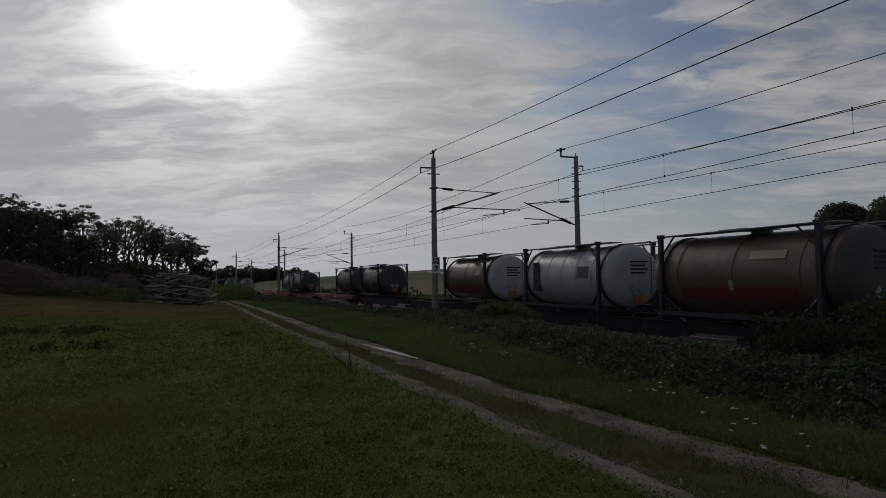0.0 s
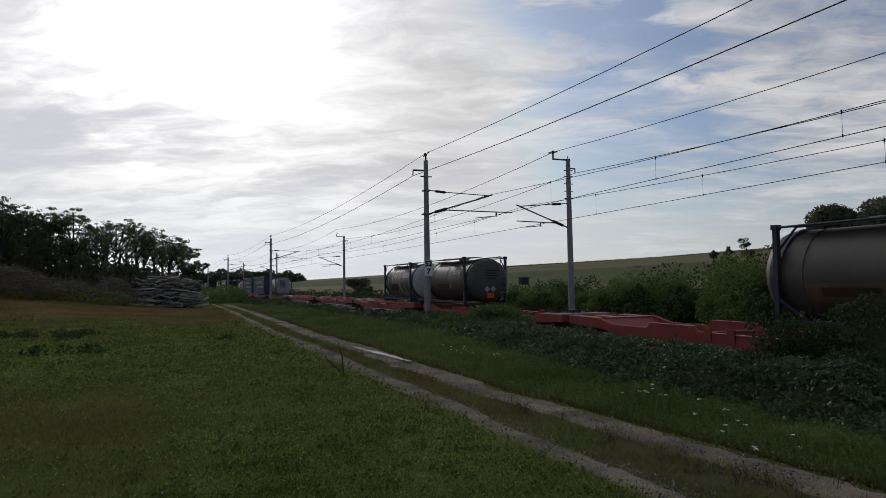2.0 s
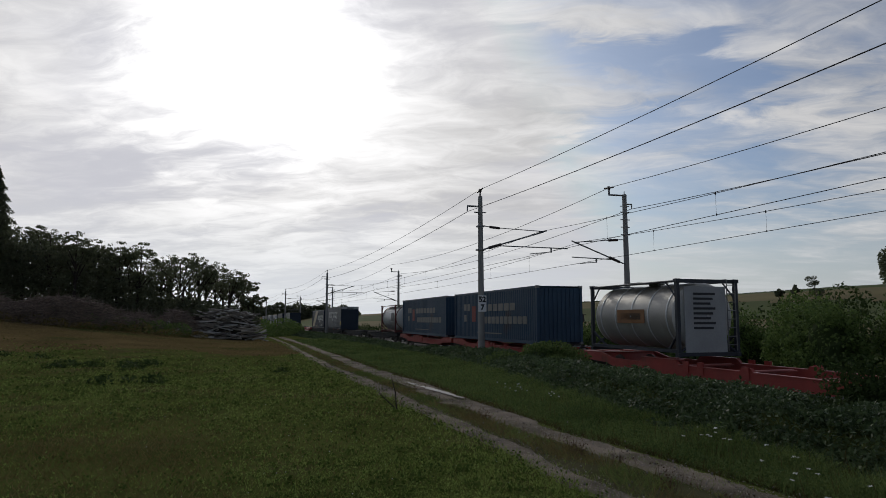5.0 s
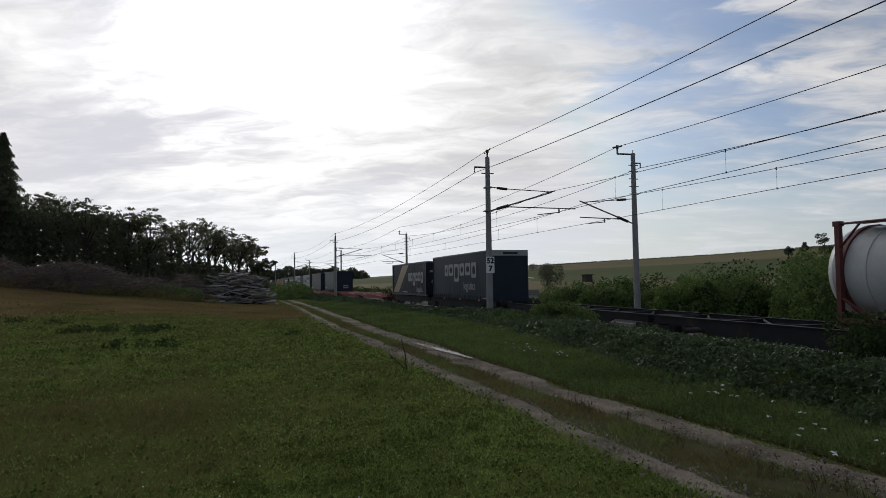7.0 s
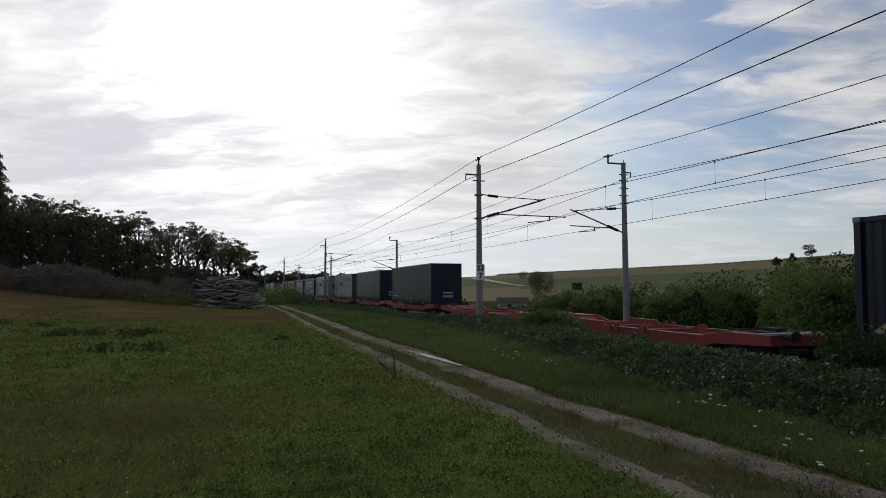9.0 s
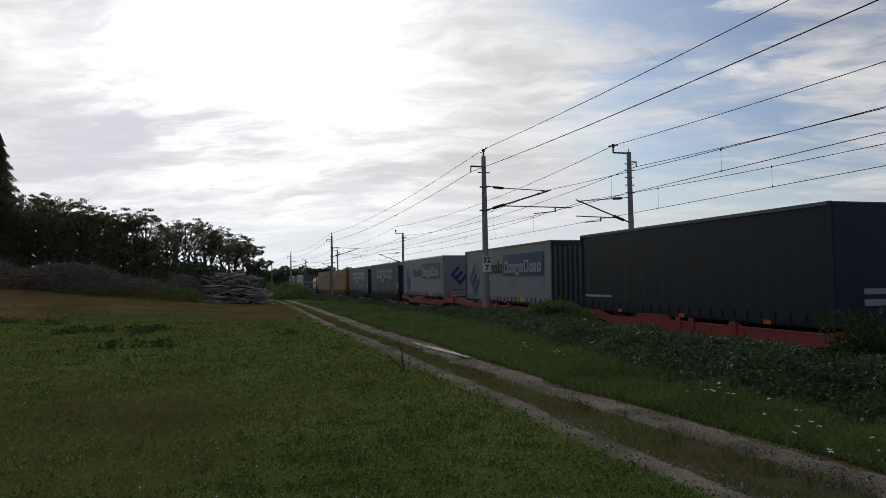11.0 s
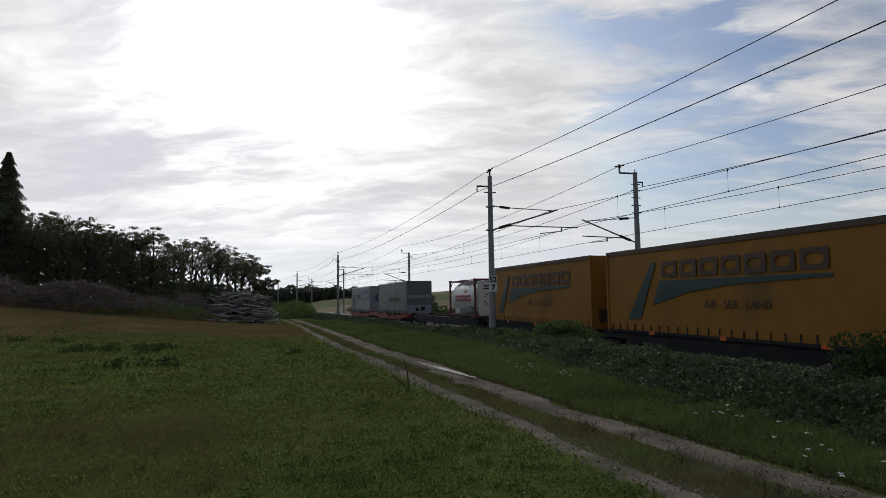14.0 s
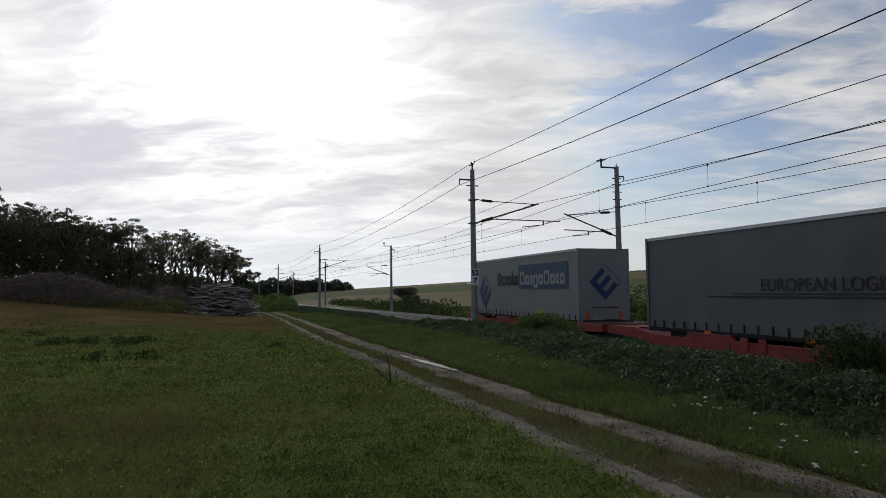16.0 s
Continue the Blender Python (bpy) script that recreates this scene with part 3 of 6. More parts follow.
T = {
    "red": material("red_wagon_paint", (0.30, 0.045, 0.035), 0.55, vary=0.3, scale=1.5, fine=30, bump=0.1, second=(0.11, 0.045, 0.03), spots=0.03),
    # paler copy of the wagon red; the sky highlight is put into the colour
    "redtop_lit": material("red_wagon_top_lit", (0.38, 0.10, 0.085), 0.45, vary=0.3, scale=1.5, fine=30, bump=0.1, second=(0.14, 0.06, 0.04), spots=0.04),
    "dark": material("black_wagon_steel", (0.018, 0.018, 0.02), 0.7, spec=0.2, vary=0.3, scale=2, fine=30, bump=0.1, second=(0.05, 0.035, 0.025), spots=0.02),
    "bogie": material("bogie_grime", (0.03, 0.026, 0.022), 0.8, vary=0.4, scale=4, fine=30, bump=0.3),
    "wheel": material("wheel_steel", (0.09, 0.075, 0.065), 0.5, 0.6, vary=0.3),
    "frame": material("dark_frame_paint", (0.03, 0.035, 0.045), 0.5, vary=0.2, bump=0.05),
    "frame_red": material("red_frame_paint", (0.13, 0.03, 0.028), 0.5, vary=0.3, bump=0.05),
    "frame_blue": material("blue_frame_paint", (0.03, 0.06, 0.13), 0.5, vary=0.3, bump=0.05),
    "brown_tank": material("dusty_brown_tank", (0.17, 0.105, 0.065), 0.45, 0.1, vary=0.3, scale=1.2, fine=20, bump=0.05, second=(0.24, 0.17, 0.12), spots=0.05),
    "white_tank": material("weathered_white_tank", (0.52, 0.52, 0.50), 0.42, vary=0.2, scale=1.0, fine=20, bump=0.04, second=(0.34, 0.30, 0.25), spots=0.03),
    "steel_tank": material("dull_steel_tank", (0.36, 0.345, 0.315), 0.46, 0.35, vary=0.25, scale=1.0, fine=18, bump=0.04, second=(0.22, 0.2, 0.17), spots=0.05),
    "clean_white": material("clean_white_tank", (0.74, 0.73, 0.69), 0.5, vary=0.1, scale=1.0, fine=20, bump=0.02, second=(0.55, 0.52, 0.47), spots=0.0),
    "dull_white": material("dull_white_panel", (0.34, 0.345, 0.345), 0.5, vary=0.2, scale=1.0, fine=20, bump=0.03, second=(0.2, 0.19, 0.17), spots=0.04),
    "peeling_tank": material("peeling_white_tank", (0.36, 0.345, 0.31), 0.45, 0.1, vary=0.2, scale=0.9, fine=14, bump=0.04, second=(0.15, 0.115, 0.085), spots=0.3),
    "grey_tank": material("dirty_grey_tank", (0.098, 0.085, 0.072), 0.5, 0.2, vary=0.3, scale=1.0, fine=18, bump=0.05, second=(0.09, 0.075, 0.06), spots=0.06),
    "rust_band": material("rusty_brown_band", (0.15, 0.085, 0.045), 0.5, vary=0.3, scale=1.5, bump=0.02, second=(0.10, 0.075, 0.055), spots=0.1),
    "orange": material("faded_orange_band", (0.24, 0.11, 0.04), 0.5, vary=0.25, scale=1.5, bump=0.02),
    "redband": material("dark_red_band", (0.24, 0.045, 0.035), 0.5, vary=0.25, bump=0.02),
    "redletter": material("red_letter_paint", (0.38, 0.03, 0.03), 0.5, vary=0.1, bump=0),
    "navy": material("navy_curtain", (0.018, 0.028, 0.045), 0.5, spec=0.25, vary=0.2, scale=0.8, fine=14, bump=0.1),
    "navy_box": material("navy_container_paint", (0.017, 0.022, 0.038), 0.45, vary=0.25, scale=0.8, fine=14, bump=0.05, second=(0.05, 0.04, 0.04), spots=0.02),
    "blue_box": material("blue_container_paint", (0.028, 0.062, 0.105), 0.5, vary=0.25, scale=0.7, fine=16, bump=0.05, second=(0.07, 0.06, 0.06), spots=0.03),
    "black_curtain": material("black_curtain", (0.02, 0.024, 0.025), 0.5, spec=0.25, vary=0.2, scale=0.8, fine=14, bump=0.1),
    "green_curtain": material("dark_green_curtain", (0.04, 0.056, 0.053), 0.5, spec=0.25, vary=0.2, scale=0.6, fine=12, bump=0.1),
    "grey_curtain": material("grey_curtain", (0.125, 0.13, 0.13), 0.5, vary=0.14, scale=0.6, fine=12, bump=0.1, second=(0.09, 0.09, 0.085), spots=0.03),
    "pale_curtain": material("pale_grey_curtain", (0.25, 0.255, 0.25), 0.55, vary=0.12, scale=0.6, fine=12, bump=0.1, second=(0.22, 0.215, 0.205), spots=0.02),
    "yellow_curtain": material("yellow_curtain", (0.29, 0.128, 0.014), 0.6, spec=0.25, vary=0.18, scale=0.6, fine=12, bump=0.1, second=(0.17, 0.095, 0.02), spots=0.05),
    "roof": material("trailer_roof_rail", (0.55, 0.56, 0.57), 0.4, 0.3, vary=0.15, bump=0.02),
    "amber_roof": material("amber_roof_edge", (0.30, 0.17, 0.05), 0.5, vary=0.25, bump=0.02),
    "panel_blue": material("teal_blue_panel", (0.03, 0.078, 0.135), 0.5, vary=0.1, bump=0),
    "blue": material("blue_print", (0.022, 0.05, 0.15), 0.5, vary=0.08, bump=0),
    "print_white": material("pale_print", (0.36, 0.37, 0.365), 0.5, vary=0.12, bump=0),
    "print_black": material("black_print", (0.025, 0.025, 0.028), 0.5, vary=0.1, bump=0),
    "print_green": material("dark_green_print", (0.02, 0.05, 0.045), 0.5, vary=0.1, bump=0),
    "print_yellow": material("yellow_plate", (0.55, 0.36, 0.03), 0.5, vary=0.1, bump=0),
    "print_brown": material("brown_print", (0.065, 0.036, 0.018), 0.5, vary=0.1, bump=0),
    "dim_cream": material("faded_pale_print", (0.21, 0.21, 0.195), 0.6, vary=0.2, bump=0),
    "cream": material("cream_stripe", (0.42, 0.33, 0.20), 0.5, vary=0.1, bump=0),
    "tyre": material("tyre_rubber", (0.018, 0.018, 0.018), 0.85, vary=0.2),
    "orange_lamp": material("orange_marker", (0.6, 0.12, 0.02), 0.4, vary=0.1, bump=0),
}


def bogie(parent, y):
    """Two wheelsets in a side frame, hung under the wagon at y."""
    b = part("bogie", boxes((-1.08, -0.98, y - 1.25, y + 1.25, 0.42, 0.66), (0.98, 1.08, y - 1.25, y + 1.25, 0.42, 0.66), (-1.0, 1.0, y - 0.22, y + 0.22, 0.48, 0.8),
                            (-1.12, -0.96, y - 1.08, y - 0.72, 0.3, 0.62), (-1.12, -0.96, y + 0.72, y + 1.08, 0.3, 0.62), (0.96, 1.12, y - 1.08, y - 0.72, 0.3, 0.62), (0.96, 1.12, y + 0.72, y + 1.08, 0.3, 0.62)), T["bogie"], parent)
    for dy in (-0.9, 0.9):
        bm = bmesh.new()
        lathe(bm, ((-0.82, 0.08), (-0.80, 0.42), (-0.78, 0.45), (-0.72, 0.46), (-0.69, 0.48), (-0.68, 0.1), (0.68, 0.1), (0.69, 0.48), (0.72, 0.46), (0.78, 0.45), (0.80, 0.42), (0.82, 0.08)), 20, "x")
        w = part("wheelset", bm, T["wheel"], b)
        w.matrix_basis = pose(0, y + dy, 0.46)


def buffers(parent, y, way):
    for x in (-0.87, 0.87):
        part("buffer", rods(((x, y, 1.0), (x, y - way * 0.35, 1.0), 0.09, 0.08, 10), ((x, y - way * 0.35, 1.0), (x, y - way * 0.42, 1.0), 0.17, 0.17, 14)), T["bogie"], parent)


def pocket_wagon(s, length):
    """Red articulated pocket wagon: end platforms, low side beams, pockets, three bogies."""
    w = thing("pocket_wagon", "rust-red articulated pocket wagon with low side beams running on the track", "wagon", "wagons of the train")
    half = length / 2
    for k, (a, b) in enumerate(((0.55, half - 0.25), (half + 0.25, length - 0.55))):
        n = b - a
        hi, lo, po = 1.02, 0.82, 0.45
        p0, p1 = a + 2.6, b - 2.6  # pocket
        top = [(a, 0.72), (a, hi), (p0 - 0.6, hi), (p0 + 0.35, lo), (p0 + 3.4, lo), (p0 + 3.5, lo + 0.12), (p0 + 3.9, lo + 0.12), (p0 + 4.0, lo),
               (p1 - 4.6, lo), (p1 - 4.4, hi - 0.04), (p1 - 2.4, hi - 0.04), (p1 - 2.2, lo), (p1 - 0.35, lo), (p1 + 0.6, hi), (b, hi), (b, 0.72), (p1 + 0.2, 0.62), (p1 - 0.6, po), (p0 + 0.6, po), (p0 - 0.2, 0.62)]
        for x in (-1.32, 1.22):
            bm = bmesh.new()
            slab(bm, top, x, x + 0.10)
            part("side_beam", bm, T["red"], w)
            cap = boxes((x - 0.03, x + 0.13, p0 + 0.3, p0 + 3.4, lo, lo + 0.025), (x - 0.03, x + 0.13, p0 + 4.0, p1 - 4.6, lo, lo + 0.025), (x - 0.03, x + 0.13, p1 - 4.4, p1 - 2.4, hi - 0.04, hi - 0.015))
            part("beam_flange", cap, T["redtop_lit"], w)
        for y in (p0 + 3.7, (p0 + p1) / 2, p1 - 5.0):
            for x in (-1.36, 1.30):
                part("side_post", boxes((x, x + 0.06, y - 0.14, y + 0.14, 0.6, lo + 0.16)), T["red"], w)
        part("end_platform", boxes((-1.22, -0.8, a, p0 - 0.7, hi - 0.12, hi), (0.8, 1.22, a, p0 - 0.7, hi - 0.12, hi), (-0.3, 0.3, a, p0 - 0.7, hi - 0.16, hi - 0.02), (-0.8, 0.8, p0 - 1.15, p0 - 0.7, hi - 0.12, hi - 0.01), (-1.22, 1.22, a, a + 0.15, 0.72, hi)), T["red"], w)
        part("end_platform", boxes((-1.22, -0.8, p1 + 0.7, b, hi - 0.12, hi), (0.8, 1.22, p1 + 0.7, b, hi - 0.12, hi), (-0.3, 0.3, p1 + 0.7, b, hi - 0.16, hi - 0.02), (-0.8, 0.8, p1 + 0.7, p1 + 1.15, hi - 0.12, hi - 0.01), (-1.22, 1.22, b - 0.15, b, 0.72, hi)), T["red"], w)
        for y0, y1 in ((p0 - 0.7, p0 + 0.3), (p1 - 0.3, p1 + 0.7)):
            rise_to = (hi - 0.05, lo - 0.3) if y0 < (p0 + p1) / 2 else (lo - 0.3, hi - 0.05)
            bm = bmesh.new()
            slab(bm, [(y0, rise_to[0]), (y1, rise_to[1]), (y1, rise_to[1] - 0.08), (y0, rise_to[0] - 0.08)], -1.22, 1.22)
            part("slope_plate", bm, T["red"], w)
        part("pocket_floor", boxes((-1.22, -0.35, p0, p1, 0.32, 0.37), (0.35, 1.22, p0, p1, 0.32, 0.37)), T["bogie"], w)
        part("step_grating", boxes(*[(-1.2 + 0.3 * k, -1.0 + 0.3 * k, a + 0.2, a + 0.75, hi + 0.004, hi + 0.03) for k in range(8)]), M["steel"], w)
        part("brake_pipe", rods(((-0.9, a + 0.8, hi + 0.05), (-0.9, p0 - 0.8, hi + 0.05), 0.025), ((0.7, a + 0.8, hi + 0.05), (0.7, p0 - 0.8, hi + 0.05), 0.025), ((-1.1, a + 1.9, hi + 0.06), (1.1, a + 2.0, hi + 0.06), 0.03)), T["bogie"], w)
        part("hitch_stand", boxes((-0.6, 0.6, a + 0.9, a + 1.7, hi, hi + 0.04), (-0.2, 0.2, a + 1.0, a + 1.55, hi + 0.04, hi + 0.13)), T["bogie"], w)
        for y in np.linspace(p0 + 1.5, p1 - 1.5, 4):
            part("folding_trestle", rods(((-1.15, y, lo - 0.05), (1.15, y + 0.15, lo - 0.05), 0.045), ((-1.15, y, lo - 0.05), (-0.3, y + 0.7, lo - 0.18), 0.03), ((1.15, y, lo - 0.05), (0.3, y + 0.7, lo - 0.18), 0.03)), T["redtop_lit"], w)
    for y in (2.1, half, length - 2.1):
        bogie(w, y)
    buffers(w, 0.5, 1)
    buffers(w, length - 0.5, -1)
    MOVING.append((w, s, length, 0.0))
    return w


def skeletal_wagon(s, length):
    """Black container wagon: open frame of sills, cross members and diagonals."""
    w = thing("container_wagon", "black skeletal container wagon with open cross-braced frame on the track", "wagon", "wagons of the train")
    half = length / 2
    units = ((0.55, half - 0.2), (half + 0.2, length - 0.55)) if length > 24 else ((0.55, length - 0.55),)
    for a, b in units:
        for x in (-1.18, 1.06):
            bm = bmesh.new()
            slab(bm, [(a, 0.72), (a, 1.0), (b, 1.0), (b, 0.72), (b - 2.6, 0.72), (b - 3.4, 0.46), (a + 3.4, 0.46), (a + 2.6, 0.72)], x, x + 0.12)
            part("side_sill", bm, T["dark"], w)
            part("sill_flange", boxes((x - 0.04, x + 0.16, a, b, 1.0, 1.02)), T["dark"], w)
        for y in np.linspace(a + 0.15, b - 0.15, 6):
            part("cross_member", boxes((-1.06, 1.06, y - 0.08, y + 0.08, 0.78, 0.98)), T["dark"], w)
        ys = np.linspace(a + 0.15, b - 0.15, 6)
        for y0, y1 in zip(ys, ys[1:]):
            part("diagonal", rods(((-1.05, y0, 0.93), (1.05, y1, 0.93), 0.04), ((1.05, y0, 0.9), (-1.05, y1, 0.9), 0.04)), T["dark"], w)
        for y in np.linspace(a + 0.6, b - 0.6, 4):
            for x in (-1.16, 1.16):
                part("container_lock", boxes((x - 0.09, x + 0.09, y - 0.12, y + 0.12, 1.0, 1.03)), T["dark"], w)
    for y in (2.1, half, length - 2.1) if length > 24 else (2.1, length - 2.1):
        bogie(w, y)
    buffers(w, 0.5, 1)
    buffers(w, length - 0.5, -1)
    MOVING.append((w, s, length, 0.0))
    return w


def bars(parent, x, rows, mat, name="marking"):
    """Plain bars on a side wall at x: rows of (y0, y1, z0, z1)."""
    return part(name, boxes(*[(x - 0.006, x + 0.002, y0, y1, z0, z1) for y0, y1, z0, z1 in rows]), mat, parent)


def tank_container(wagon_s, wagon_len, s, tank, ends, frame, label, bands=(), marks=(), panel=False, straps=3, length=6.06):
    t = thing("tank_container", label, "tank container", "tank containers on the train")
    z0, h, hw = 1.08, 2.69, 1.2
    zc, r, tuck = z0 + 1.40, 1.20, 0.42
    if not panel:  # long shell whose dished ends stand out beyond the frame
        r, hw, tuck = 1.19, 1.255, -0.22
    out = tuck - 0.42
    bm = bmesh.new()
    lathe(bm, ((tuck, r), (length - tuck, r)), 40)
    shell = shade_smooth(part("shell", bm, tank, t))
    shell.matrix_basis = pose(0, 0, zc)
    for y, way in ((tuck, -1), (length - tuck, 1)):
        bm = bmesh.new()
        lathe(bm, [(way * 0.0, r + 0.003), (way * 0.16, r * 0.965), (way * 0.28, r * 0.84), (way * 0.36, r * 0.62), (way * 0.385, r * 0.35), (way * 0.39, 0.06)], 40)
        dish = shade_smooth(part("dished_end", bm, ends, t), 60)
        dish.matrix_basis = pose(0, y, zc)
    for y in np.linspace(0.75, length - 0.75, straps):
        bm = bmesh.new()
        lathe(bm, ((y - 0.035, r + 0.004), (y - 0.03, r + 0.018), (y + 0.03, r + 0.018), (y + 0.035, r + 0.004)), 40)
        shade_smooth(part("strap", bm, T["roof"] if straps > 3 else tank, t)).matrix_basis = pose(0, 0, zc)
    for a, b, lo, hi, mat in bands:
        lo, hi = lo + 0.12, hi + 0.12
        # a painted field that follows the curve of the shell
        bm = bmesh.new()
        steps = 8
        prev = None
        for k in range(steps + 1):
            zz = lo + (hi - lo) * k / steps - zc
            xx = -math.sqrt(max(0.0, (r + 0.006) ** 2 - zz * zz))
            row = (bm.verts.new((xx, a, zz + zc)), bm.verts.new((xx, b, zz + zc)))
            if prev:
                bm.faces.new((prev[0], row[0], row[1], prev[1]))
            prev = row
        part("painted_band", bm, mat, t)
    for a, b, lo, hi, mat in marks:
        lo, hi = lo + 0.12, hi + 0.12
        zz = (lo + hi) / 2 - zc
        xx = -math.sqrt(max(0.0, (r + 0.01) ** 2 - zz * zz))
        tilt = math.degrees(math.asin(max(-1, min(1, zz / r))))
        m = part("marking", boxes((-0.006, 0.004, a, b, -(hi - lo) / 2, (hi - lo) / 2)), mat, t)
        m.matrix_basis = pose(xx, 0, zz + zc, 0, tilt, 0)
    # frame
    for x in (-hw, hw):
        for y in (0.08, length - 0.08):
            part("corner_post", boxes((x - 0.06, x + 0.06, y - 0.07, y + 0.07, z0, z0 + h)), frame, t)
            part("corner_casting", boxes((x - 0.09, x + 0.09, y - 0.09, y + 0.09, z0 - 0.0, z0 + 0.13)), frame, t)
            part("corner_casting", boxes((x - 0.09, x + 0.09, y - 0.09, y + 0.09, z0 + h - 0.12, z0 + h + 0.01)), frame, t)
        part("bottom_rail", boxes((x - 0.06, x + 0.06, 0.16, length - 0.16, z0 + 0.14, z0 + 0.26)), frame, t)
        part("top_rail", rods(((x, 0.1, z0 + h - 0.06), (x, length - 0.1, z0 + h - 0.06), 0.03)), frame, t)
        for y, d in ((0.14, 1.0), (length - 0.14, -1.0)):
            part("corner_brace", rods(((x, y, z0 + 0.75), (x * 0.86, y + d * 0.75, z0 + 0.2), 0.045)), frame, t)
            part("corner_brace", rods(((x, y, z0 + h - 0.65), (x, y + d * 0.6, z0 + h - 0.06), 0.03)), frame, t)
    for y in (0.08, length - 0.08):
        part("end_rail", boxes((-hw, hw, y - 0.06, y + 0.06, z0 + 0.02, z0 + 0.15)), frame, t)
        if panel:
            part("end_rail", boxes((-hw, hw, y - 0.06, y + 0.06, z0 + h - 0.13, z0 + h)), frame, t)
            for x in (-1, 1):
                part("end_brace", rods(((x * hw, y, z0 + 0.1), (x * 0.3, y, z0 + 0.75), 0.045)), frame, t)
        else:
            bm = bmesh.new()
            lathe(bm, ((y - 0.07, r + 0.004), (y - 0.06, r + 0.05), (y + 0.06, r + 0.05), (y + 0.07, r + 0.004)), 40)
            shade_smooth(part("support_ring", bm, frame, t)).matrix_basis = pose(0, 0, zc)
    part("walkway", boxes((-0.85, -0.25, 0.2 + out * 0.4, length - 0.2 - out * 0.4, z0 + h - 0.03, z0 + h), (0.55, 1.0, 0.25 + out, 1.4, z0 + h - 0.03, z0 + h), (-1.15, 0.2, length * 0.42, length * 0.58, z0 + h - 0.03, z0 + h)), T["steel_tank"], t)
    part("manhole", rods(((0.0, length * 0.5, zc + r - 0.03), (0.0, length * 0.5, zc + r + 0.1), 0.3, 0.3, 16)), T["steel_tank"], t)
    lx = 0.8 if panel else 0.62
    part("ladder", rods(((lx, 0.02 + out, z0 + 0.2), (lx, 0.02 + out, z0 + h), 0.02), ((lx + 0.35, 0.02 + out, z0 + 0.2), (lx + 0.35, 0.02 + out, z0 + h), 0.02), ((lx, 0.02 + out, z0 + h), (lx, 0.3 + out, z0 + h), 0.02), ((lx + 0.35, 0.02 + out, z0 + h), (lx + 0.35, 0.3 + out, z0 + h), 0.02), *[((lx, 0.02 + out, z), (lx + 0.35, 0.02 + out, z), 0.015) for z in np.arange(z0 + 0.4, z0 + h, 0.3)]), M["steel"], t)
    for hx in () if panel else (-0.2, 0.16):
        part("hazard_plate", boxes((-0.12, 0.12, -0.012, 0.012, -0.12, 0.12)), T["print_white"], t).matrix_basis = pose(hx, out + 0.01, z0 + 0.92, 0, 45, 0)
    if not panel:
        part("orange_plate", boxes((-0.2, 0.2, out - 0.005, out + 0.02, z0 + 0.42, z0 + 0.7)), T["orange_lamp"], t)
    if panel:
        bm = boxes((-0.95, 0.75, 0.03, 0.07, z0 + 0.15, z0 + h - 0.25))
        part("end_panel", bm, tank if tank is T["clean_white"] else T["dull_white"], t, "white metal end panel")
        part("panel_text", boxes(*[(-0.6, 0.3 - 0.1 * (k % 3), 0.018, 0.028, z0 + h - 0.55 - 0.17 * k, z0 + h - 0.47 - 0.17 * k) for k in (range(2) if tank is T["clean_white"] else range(8))]), T["print_black"], t)
    else:
        part("data_rows", boxes(*[(-0.3, 0.45 - 0.12 * (k % 2), out + 0.012, out + 0.03, zc + 0.5 - 0.14 * k, zc + 0.56 - 0.14 * k) for k in range(4)]), T["print_black"], t)
    MOVING.append((t, wagon_s, wagon_len, s - wagon_s))
    return t


